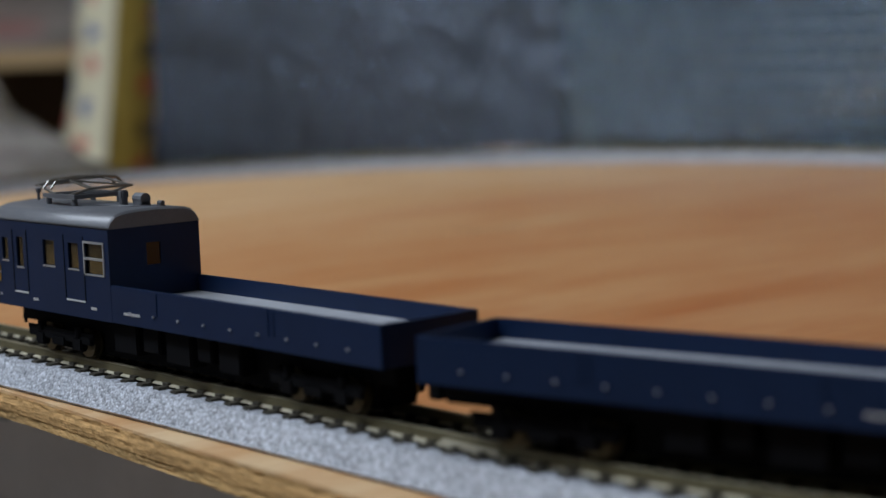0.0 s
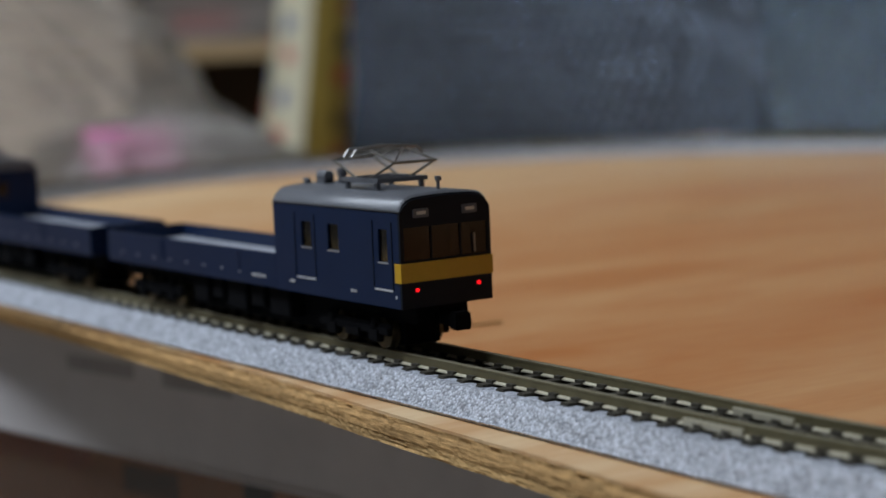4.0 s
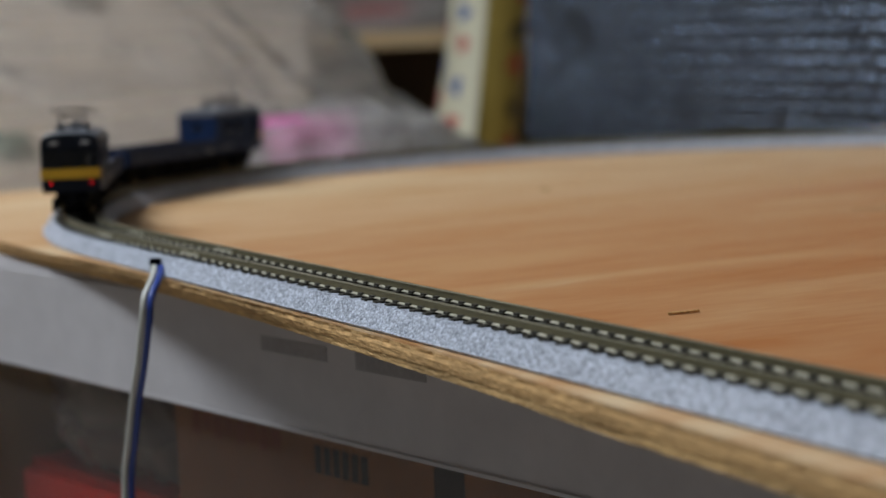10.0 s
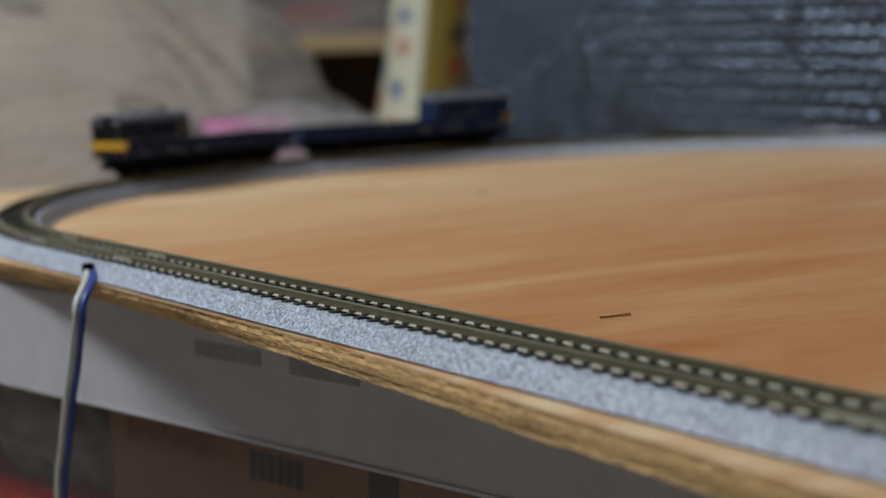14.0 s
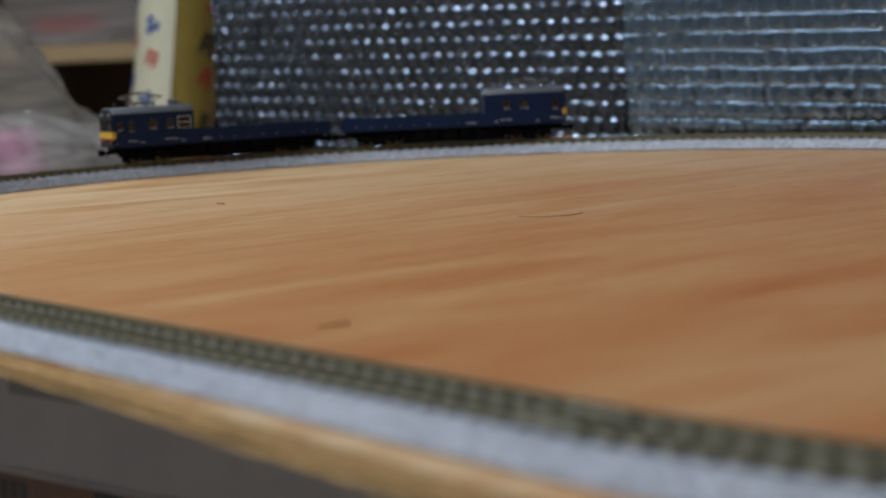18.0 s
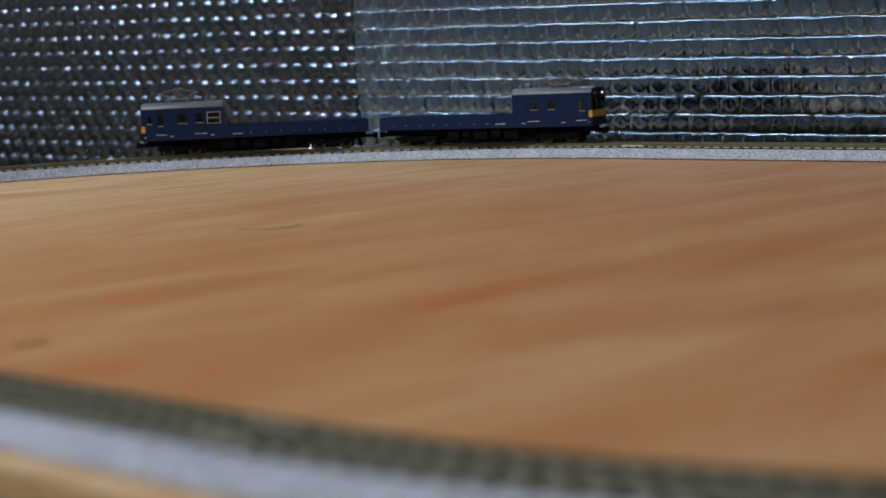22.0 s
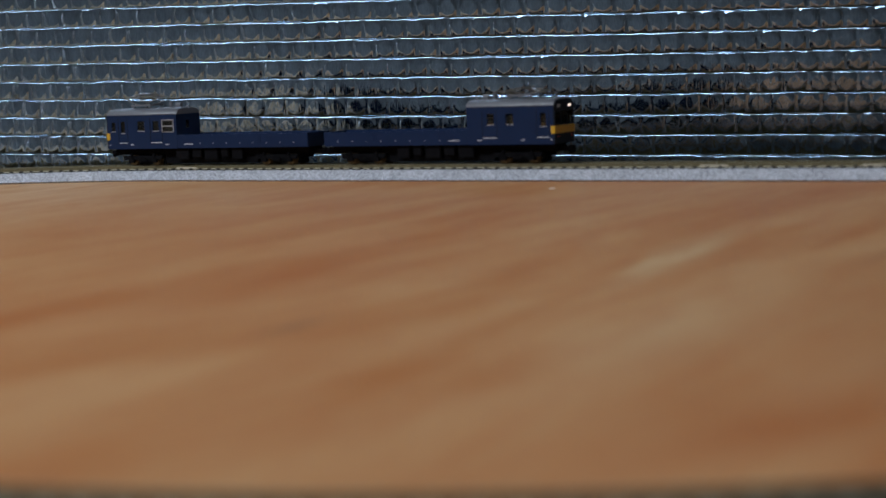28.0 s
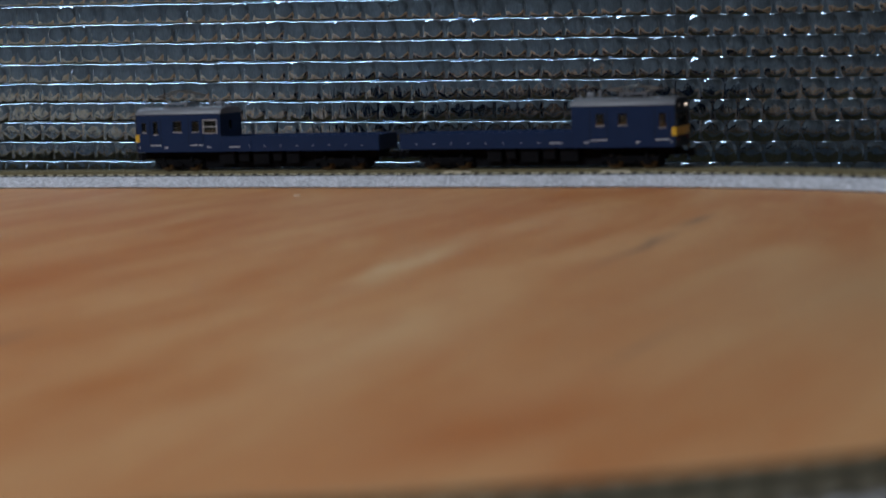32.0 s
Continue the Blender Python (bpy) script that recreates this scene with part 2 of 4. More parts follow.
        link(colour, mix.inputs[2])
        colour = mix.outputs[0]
    for cx, cy, turn, half, wide, shade, strength in marks:
        place = nt.nodes.new("ShaderNodeMapping")
        place.vector_type = "TEXTURE"
        place.inputs["Location"].default_value = (cx, cy, 0)
        place.inputs["Rotation"].default_value = (0, 0, radians(turn))
        place.inputs["Scale"].default_value = (half, wide, 1)
        stir = nt.nodes.new("ShaderNodeVectorMath")
        stir.operation = "MULTIPLY_ADD"
        stir.inputs[1].default_value = (0.022, 0.012, 0)
        link(streak.outputs["Color"], stir.inputs[0])
        link(co.outputs["Object"], stir.inputs[2])
        link(stir.outputs[0], place.inputs["Vector"])
        ball = nt.nodes.new("ShaderNodeTexGradient")
        ball.gradient_type = "QUADRATIC_SPHERE"
        link(place.outputs[0], ball.inputs["Vector"])
        amount = nt.nodes.new("ShaderNodeMath")
        amount.operation, amount.use_clamp = "MULTIPLY", True
        amount.inputs[1].default_value = strength
        link(ball.outputs["Fac"], amount.inputs[0])
        tint = nt.nodes.new("ShaderNodeMixRGB")
        tint.inputs[2].default_value = (*shade, 1)
        link(amount.outputs[0], tint.inputs[0])
        link(colour, tint.inputs[1])
        colour = tint.outputs[0]
    link(colour, p.inputs["Base Color"])
    p.inputs["Roughness"].default_value = rough
    p.inputs["Specular IOR Level"].default_value = spec
    bp = nt.nodes.new("ShaderNodeBump")
    bp.inputs["Distance"].default_value = 0.00005
    link(pore.outputs["Fac"], bp.inputs["Height"])
    link(bp.outputs[0], p.inputs["Normal"])
    return m


PALE, RED, GREY, TAN = (0.62, 0.42, 0.22), (0.42, 0.125, 0.03), (0.10, 0.075, 0.06), (0.45, 0.275, 0.135)
# streaks in the veneer: place, direction, half length, half width, colour, strength
GRAIN = [
    (0.276, 0.253, 96, 0.20, 0.045, RED, 0.9), (0.466, 0.113, 75, 0.09, 0.035, RED, 0.9), (0.258, 0.151, 100, 0.14, 0.03, RED, 0.8), (0.000, 0.330, 90, 0.16, 0.04, RED, 0.55),
    (0.50, 0.28, 95, 0.26, 0.13, TAN, 0.75),
    (0.365, 0.311, 98, 0.13, 0.012, PALE, 0.9), (0.067, 0.284, 92, 0.11, 0.018, PALE, 0.5), (0.154, 0.065, 97, 0.035, 0.006, PALE, 0.5), (-0.173, 0.152, 97, 0.12, 0.026, PALE, 0.7), (0.412, 0.194, 95, 0.10, 0.03, PALE, 0.5),
    (0.416, 0.430, 90, 0.035, 0.006, GREY, 0.7), (0.421, 0.357, 89, 0.075, 0.0055, GREY, 0.8), (0.468, 0.191, 88, 0.05, 0.004, GREY, 0.5), (0.329, 0.175, 92, 0.02, 0.005, GREY, 0.5),
]
M = {
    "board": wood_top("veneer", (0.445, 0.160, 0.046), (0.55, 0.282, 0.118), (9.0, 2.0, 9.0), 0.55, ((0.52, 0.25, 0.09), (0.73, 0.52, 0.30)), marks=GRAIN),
    "ply_edge": mat("ply_edge", (0.50, 0.31, 0.130), 0.85, 0, 0.5, 90, 0.0004, 520, (0.3, 1, 2.0), spec=0.2),
    "ply_dark": mat("ply_core", (0.50, 0.295, 0.120), 0.85, 0, 0.5, 110, 0.0005, 600, (0.25, 1, 2), spec=0.2),
    "ballast": ballast_mat("ballast", (0.46, 0.475, 0.52)),
    "tie": mat("tie_plastic", (0.050, 0.044, 0.033), 0.45, 0, 0.2, 500, 0.00003, 3000, spec=0.3),
    "rail_head": mat("worn_rail_head", (0.36, 0.32, 0.215), 0.32, 0.6, 0.12, 300),
    "rail_foot": mat("bare_rail_foot", (0.58, 0.53, 0.40), 0.40, 0.35, 0.12, 500, spec=0.4),
    "tie_bed": mat("tie_web_plastic", (0.035, 0.031, 0.023), 0.7, 0, 0.3, 500, 0.0001, 2500, spec=0.15),
    "rail": mat("rail_metal", (0.17, 0.145, 0.08), 0.44, 0.35, 0.12, 120, spec=0.3),
    "navy": mat("navy_paint", (0.0070, 0.0182, 0.055), 0.42, 0, 0.12, 150, 0.00001, 3000, spec=0.18),
    "roof": mat("roof_grey", (0.13, 0.135, 0.15), 0.36, 0, 0.12, 200, 0.00002, 2500),
    "black": mat("black_plastic", (0.005, 0.005, 0.006), 0.8, 0, 0.3, 300, 0.00003, 2500, spec=0.05),
    "face": mat("black_face", (0.007, 0.009, 0.014), 0.5, 0, 0.15, 200, spec=0.15),
    "yellow": mat("yellow_paint", (0.58, 0.33, 0.018), 0.4, 0, 0.08, 200),
    "grey": mat("equipment_grey", (0.13, 0.135, 0.15), 0.45, 0.1, 0.2, 400),
    "steel": mat("dark_steel", (0.26, 0.25, 0.23), 0.30, 0.85, 0.25, 400),
    "white": mat("white_print", (0.60, 0.60, 0.60), 0.5, 0, 0.05, 300),
    "alu": mat("window_alu", (0.45, 0.45, 0.46), 0.35, 0.5, 0.1, 300),
    "floor_grey": mat("wagon_floor", (0.42, 0.43, 0.46), 0.4, 0, 0.15, 300),
    "seat": mat("cab_interior", (0.42, 0.36, 0.22), 0.6, 0, 0.15, 200),
    "glass": clear("smoked_pane", (0.50, 0.46, 0.36), 0.004, 0.04),
    "glass_dark": clear("dark_pane", (0.20, 0.18, 0.16), 0.010, 0.04, gloss=0.06, sheen=0.5),
    "tail": glow("tail_red", (0.85, 0.006, 0.012), 1.7),
    "head": glow("head_white", (1.0, 0.80, 0.70), 2.2),
    "head_off": mat("lamp_glass", (0.85, 0.84, 0.78), 0.15, 0.2, 0.1, 300),
    "brass": mat("wheel_brass", (0.11, 0.085, 0.045), 0.4, 0.8, 0.2, 300),
    "wire_white": mat("wire_white", (0.62, 0.60, 0.52), 0.4, 0, 0.08, 200),
    "wire_blue": mat("wire_blue", (0.03, 0.06, 0.28), 0.4, 0, 0.1, 200),
    "foil": foil_mat("foil_film", (0.28, 0.375, 0.48), 0.10),
    "foil_dull": foil_mat("foil_film_dull", (0.140, 0.168, 0.21), 0.17),
    "paper": mat("cream_paper", (0.72, 0.66, 0.46), 0.55, 0, 0.08, 40, 0.0006, 40),
    "gold": mat("gold_paper", (0.44, 0.31, 0.07), 0.32, 0.35, 0.2, 40, 0.0006, 40),
    "ink_red": mat("ink_red", (0.55, 0.05, 0.04), 0.5, 0, 0.1, 200),
    "ink_blue": mat("ink_blue", (0.03, 0.08, 0.30), 0.5, 0, 0.1, 200),
    "ink_dark": mat("ink_dark", (0.03, 0.03, 0.03), 0.6, 0, 0.1, 200),
    "bag": clear("clear_vinyl", (0.96, 0.95, 0.935), 0.31, 0.05, 0.010, 40, 0.12, 0.38, 0.9),
    "card": mat("cardboard", (0.35, 0.160, 0.072), 0.85, 0, 0.15, 25, 0.0003, 300),
    "card_pale": mat("pale_card", (0.78, 0.64, 0.51), 0.85, 0, 0.22, 14, 0.0003, 200),
    "print_red": mat("print_red", (0.30, 0.085, 0.05), 0.8, 0, 0.2, 60),
    "pink": mat("pink_film", (0.72, 0.20, 0.42), 0.4, 0, 0.15, 60, 0.002, 60),
    "green": mat("green_film", (0.26, 0.34, 0.24), 0.5, 0, 0.2, 60, 0.002, 60),
    "red": mat("red_plastic", (0.70, 0.03, 0.02), 0.45, 0, 0.12, 60),
    "shelf": wood_top("shelf_wood", (0.60, 0.40, 0.20), (0.74, 0.54, 0.30), (6, 1, 6), 0.6),
    "dark_wood": mat("brown_wood", (0.34, 0.22, 0.09), 0.6, 0, 0.3, 12, 0.0002, 200, (1, 1, 0.15)),
    # near black: shade of the open shelf recess put into the back's colour
    "shelf_shade": mat("shelf_back_shade", (0.045, 0.030, 0.018), 0.8, 0, 0.3, 12, 0.0002, 200),
    "chest": mat("grey_plastic", (0.49, 0.455, 0.44), 0.42, 0, 0.1, 12, 0.0002, 60),
    "patch_grey": mat("patch_grey", (0.30, 0.275, 0.26), 0.6, 0, 0.2, 60),
    "film": clear("white_film", (0.9, 0.9, 0.9), 0.45, 0.3, gloss=0.02, sheen=0.2),
    "chest_clear": clear("drawer_plastic", (0.88, 0.86, 0.84), 0.035, 0.3, gloss=0.0, sheen=0.1),
    "wall": mat("wall_paper", (0.47, 0.46, 0.45), 0.9, 0, 0.06, 6, 0.0003, 200),
    "ceil": mat("ceiling_paint", (0.70, 0.70, 0.69), 0.9, 0, 0.05, 4),
    "carpet": mat("floor_carpet", (0.62, 0.565, 0.51), 0.9, 0, 0.2, 8, 0.001, 300),
    "lamp": glow("tube_glow", (0.86, 0.94, 1.0), 3.0),
}


# ---- building helpers ----
def mesh_of(name, bm, material, smooth=False):
    bmesh.ops.recalc_face_normals(bm, faces=bm.faces)
    me = bpy.data.meshes.new(name)
    bm.to_mesh(me)
    bm.free()
    me.materials.append(material)
    if smooth:
        for f in me.polygons:
            f.use_smooth = True
    return me


def part(name, bm, material, parent, label="", smooth=False):
    """Links a bmesh as one mesh object under a thing or a part."""
    ob = new(name, mesh_of(name, bm, material, smooth))
    ob.parent = parent
    if label:
        ob["label"] = label
    return ob


def solo(name, bm, material, label, category, group="", kind="", smooth=False):
    return tagged(new(name, mesh_of(name, bm, material, smooth)), label, category, group, kind)


def thing(name, label, category, group="", kind=""):
    return tagged(new(name), label, category, group, kind)


def box(bm, x0, x1, y0, y1, z0, z1, bevel=0.0):
    made = bmesh.ops.create_cube(bm, size=1, matrix=Matrix.Translation(((x0 + x1) / 2, (y0 + y1) / 2, (z0 + z1) / 2)) @ Matrix.Diagonal((x1 - x0, y1 - y0, z1 - z0, 1)))
    if bevel:
        edges = {e for v in made["verts"] for e in v.link_edges}
        bmesh.ops.bevel(bm, geom=list(edges), offset=bevel, segments=2, affect="EDGES")
    return bm


def rod(bm, p, q, r, n=8, r2=None):
    p, q = Vector(p), Vector(q)
    d = q - p
    m = Matrix.Translation((p + q) / 2) @ d.to_track_quat("Z", "Y").to_matrix().to_4x4()
    bmesh.ops.create_cone(bm, cap_ends=True, segments=n, radius1=r, radius2=r if r2 is None else r2, depth=d.length, matrix=m)
    return bm


def one_box(*a, **k):
    return box(bmesh.new(), *a, **k)


def holed(bm, axis, at, thick, a0, a1, z0, z1, holes):
    """A wall across a..z at the plane axis = at, with rectangular openings (a0, a1, z0, z1), in one piece."""
    aa = sorted({a0, a1, *[h[0] for h in holes], *[h[1] for h in holes]})
    zz = sorted({z0, z1, *[h[2] for h in holes], *[h[3] for h in holes]})
    cell = {(i, j): not any(h[0] <= (aa[i] + aa[i + 1]) / 2 <= h[1] and h[2] <= (zz[j] + zz[j + 1]) / 2 <= h[3] for h in holes) for i in range(len(aa) - 1) for j in range(len(zz) - 1)}
    made = {}

    def vert(i, j, k):
        if (i, j, k) not in made:
            o = at + thick * k
            made[i, j, k] = bm.verts.new((aa[i], o, zz[j]) if axis == "y" else (o, aa[i], zz[j]))
        return made[i, j, k]

    for (i, j), solid in cell.items():
        if not solid:
            continue
        for k in (0, 1):
            bm.faces.new([vert(i, j, k), vert(i + 1, j, k), vert(i + 1, j + 1, k), vert(i, j + 1, k)])
        for (di, dj), (p, q) in {(-1, 0): ((i, j), (i, j + 1)), (1, 0): ((i + 1, j), (i + 1, j + 1)), (0, -1): ((i, j), (i + 1, j)), (0, 1): ((i, j + 1), (i + 1, j + 1))}.items():
            if not cell.get((i + di, j + dj), False):
                bm.faces.new([vert(*p, 0), vert(*q, 0), vert(*q, 1), vert(*p, 1)])
    return bm


def tube_along(points, r, n=8):
    """A round tube through points."""
    bm = bmesh.new()
    rings = []
    pts = [Vector(p) for p in points]
    for i, p in enumerate(pts):
        d = (pts[min(i + 1, len(pts) - 1)] - pts[max(i - 1, 0)]).normalized()
        q = d.to_track_quat("Z", "Y")
        rings.append([bm.verts.new(p + q @ Vector((r * math.cos(2 * math.pi * k / n), r * math.sin(2 * math.pi * k / n), 0))) for k in range(n)])
    for a, b in zip(rings, rings[1:]):
        for k in range(n):
            bm.faces.new((a[k], a[(k + 1) % n], b[(k + 1) % n], b[k]))
    bm.faces.new(rings[0])
    bm.faces.new(rings[-1])
    return bm


def spline(points, steps=6):
    """Points on a smooth line through the given ones."""
    p = [Vector(q) for q in points]
    p = [2 * p[0] - p[1], *p, 2 * p[-1] - p[-2]]
    out = []
    for a, b, c, d in zip(p, p[1:], p[2:], p[3:]):
        for k in range(steps):
            t = k / steps
            out.append(0.5 * (2 * b + (c - a) * t + (2 * a - 5 * b + 4 * c - d) * t * t + (3 * b - a - 3 * c + d) * t ** 3))
    out.append(p[-2])
    return out


# ---- the room ----
def room():
    x0, x1, y0, y1, z0, z1 = -3.5, 1.9, -1.9, 2.7, -0.75, 1.75
    solo("floor", one_box(x0, x1, y0, y1, z0 - 0.1, z0), M["carpet"], "beige carpeted floor of a small room", "floor", kind="structure")
    solo("ceiling", one_box(x0, x1, y0, y1, z1, z1 + 0.1), M["ceil"], "plain grey ceiling", "ceiling", kind="structure")
    solo("wall_north", one_box(x0 - 0.1, x1 + 0.1, y1, y1 + 0.1, z0 - 0.1, z1 + 0.1), M["wall"], "dim grey papered wall behind the shelf", "wall", kind="structure")
    solo("wall_south", one_box(x0 - 0.1, x1 + 0.1, y0 - 0.1, y0, z0 - 0.1, z1 + 0.1), M["wall"], "dim grey papered wall", "wall", kind="structure")
    solo("wall_west", one_box(x0 - 0.1, x0, y0, y1, z0 - 0.1, z1 + 0.1), M["wall"], "dim grey papered wall", "wall", kind="structure")
    solo("wall_east", one_box(x1, x1 + 0.1, y0, y1, z0 - 0.1, z1 + 0.1), M["wall"], "dim grey papered wall", "wall", kind="structure")
    lamp = thing("hanging_lamp", "white tube lamp hung from the ceiling over the layout", "lamp")
    part("housing", one_box(-0.90, 0.90, -0.1, 0.1, 0.05, 0.09, bevel=0.01), M["white"], lamp)
    for dy in (-0.045, 0.045):
        part("tube", rod(bmesh.new(), (-0.87, dy, 0.03), (0.87, dy, 0.03), 0.013, 12), M["lamp"], lamp)
    for dx in (-0.45, 0.45):
        part("chain", rod(bmesh.new(), (dx, 0, 0.09), (dx, 0, z1 - LAMP.z), 0.003, 6), M["steel"], lamp)
    lamp.matrix_world = pose(LAMP.x, LAMP.y, LAMP.z, 0, 0, 9)


# ---- the layout: board, track ----
R, LS, X0 = 0.280, 0.350, -0.0121
LC = math.pi * R
RAIL_TOP = 0.0075


def centre_line(s):
    """Place and heading on the oval. s = 0: left end of the far straight, growing in the direction of travel."""
    s = (s + LC + LS + LC) % (2 * LC + 2 * LS) - (LC + LS + LC)   # from the right-hand curve before the near straight
    if s < -LC - LS:
        a = (-s - LC - LS) / R
        return Vector((X0 + LS + R * math.sin(a), R - R * math.cos(a), 0)), math.pi + a
    if s < -LC:
        return Vector((X0 - s - LC, 0, 0)), math.pi
    if s < 0:
        a = -s / R
        return Vector((X0 - R * math.sin(a), R + R * math.cos(a), 0)), a
    if s <= LS:
        return Vector((X0 + s, 2 * R, 0)), 0.0
    a = (s - LS) / R
    return Vector((X0 + LS + R * math.sin(a), R + R * math.cos(a), 0)), -a


def track_section(label, s0, s1, rng):
    """One length of roadbed track: ballast bed, two rails, loose ties."""
    gap = 0.00006
    s0, s1 = s0 + gap, s1 - gap
    sec = thing("track_section", label, "model track", "oval of model track")
    n = max(int((s1 - s0) / 0.0009), 4)
    prof = [(-0.0118, 0.0), (-0.0125, 0.0007)]
    prof += [(-0.0125 + 0.0031 * k / 6, 0.0051 * k / 6) for k in range(1, 7)]
    prof += [(-0.0078, 0.0052), (-0.0064, 0.0051), (-0.0057, 0.0034), (0.0057, 0.0034), (0.0064, 0.0051), (0.0078, 0.0052)]
    prof += [(0.0094 + 0.0031 * k / 6, 0.0051 - 0.0051 * k / 6) for k in range(0, 6)] + [(0.0125, 0.0007), (0.0118, 0.0)]
    k = len(prof)
    verts = []
    for i in range(n + 1):
        p, h = centre_line(s0 + (s1 - s0) * i / n)
        nx, ny = math.sin(h), -math.cos(h)
        for j, (v, z) in enumerate(prof):
            e = 0 if j in (0, k - 1) or i in (0, n) else rng.uniform(-0.00012, 0.00012)
            verts.append((p.x + nx * (v + e * (1 if v > 0 else -1)), p.y + ny * (v + e * (1 if v > 0 else -1)), z + (e if 0 < j < k - 1 else 0)))
    faces = [(i * k + j, i * k + j + 1, (i + 1) * k + j + 1, (i + 1) * k + j) for i in range(n) for j in range(k - 1)]
    faces += [tuple(range(k - 1, -1, -1)), tuple(range(n * k, n * k + k))]
    faces += [(i * k, (i + 1) * k, (i + 1) * k + k - 1, i * k + k - 1) for i in range(n)]
    me = bpy.data.meshes.new("roadbed")
    me.from_pydata(verts, [], faces)
    me.materials.append(M["ballast"])
    bed = new("roadbed", me)
    bed.parent = sec
    bed["label"] = "pale grey moulded ballast roadbed"
    # web of dark plastic that joins the ties
    web = bmesh.new()
    m = max(int((s1 - s0) / 0.004), 2)
    strips = []
    for i in range(m + 1):
        p, h = centre_line(s0 + (s1 - s0) * i / m)
        nx, ny = math.sin(h), -math.cos(h)
        strips.append([web.verts.new((p.x + nx * a, p.y + ny * a, z)) for a, z in ((-0.0062, 0.0030), (-0.0061, 0.0045), (0.0061, 0.0045), (0.0062, 0.0030))])
    for a, b in zip(strips, strips[1:]):
        for q in range(4):
            web.faces.new((a[q], a[(q + 1) % 4], b[(q + 1) % 4], b[q]))
    web.faces.new(strips[0])
    web.faces.new(strips[-1])
    part("tie_web", web, M["tie_bed"], sec, "dark plastic between the ties")
    # rails
    m = max(int((s1 - s0) / 0.004), 2)
    shape = [(-0.0011, 0), (0.0011, 0), (0.0011, 0.0002), (0.00048, 0.00045), (0.00046, 0.0016), (0.00054, 0.0018), (0.00054, 0.0022), (0.0004, 0.0023), (-0.0004, 0.0023), (-0.00054, 0.0022), (-0.00054, 0.0018), (-0.00046, 0.0016), (-0.00048, 0.00045), (-0.0011, 0.0002)]
    for off in (-0.0050, 0.0050):
        bm = bmesh.new()
        rings = []
        for i in range(m + 1):
            p, h = centre_line(s0 + (s1 - s0) * i / m)
            nx, ny = math.sin(h), -math.cos(h)
            rings.append([bm.verts.new((p.x + nx * (off + a), p.y + ny * (off + a), 0.0055 + b * 0.87)) for a, b in shape])
        for a, b in zip(rings, rings[1:]):
            for q in range(len(shape)):
                w = (q + 1) % len(shape)
                bm.faces.new((a[q], a[w], b[w], b[q]))
        bm.faces.new(rings[0])
        bm.faces.new(rings[-1])
        rail = part("rail", bm, M["rail"], sec)
        rail.data.materials.append(M["rail_head"])
        rail.data.materials.append(M["rail_foot"])
        for f in rail.data.polygons:
            f.material_index = 1 if f.normal.z > 0.6 and f.center.z > 0.007 else 2 if f.center.z < 0.00604 else 0
    return sec, s0, s1


TIE = None


def ties(sec, s0, s1):
    count = round((s1 - s0) / 0.0056)
    for i in range(count):
        p, h = centre_line(s0 + (s1 - s0) * (i + 0.5) / count)
        t = new("tie", TIE)
        t.parent = sec
        t.matrix_basis = pose(p.x, p.y, 0, 0, 0, math.degrees(h))


EDGE = [(-0.312, -0.0165), (-0.12, -0.0180), (-0.06, -0.0184), (-0.034, -0.0174), (0.0, -0.0144), (0.05, -0.0127), (0.12, -0.0124), (0.17, -0.0127), (0.20, -0.0132), (0.223, -0.0140), (0.245, -0.0154), (0.262, -0.0167), (0.285, -0.0180), (0.31, -0.0187), (0.336, -0.0203), (0.66, -0.0225)]


def board_edge(x):
    """The hand-sawn front edge of the board in plan."""
    return float(np.interp(x, [e[0] for e in EDGE], [e[1] for e in EDGE]))


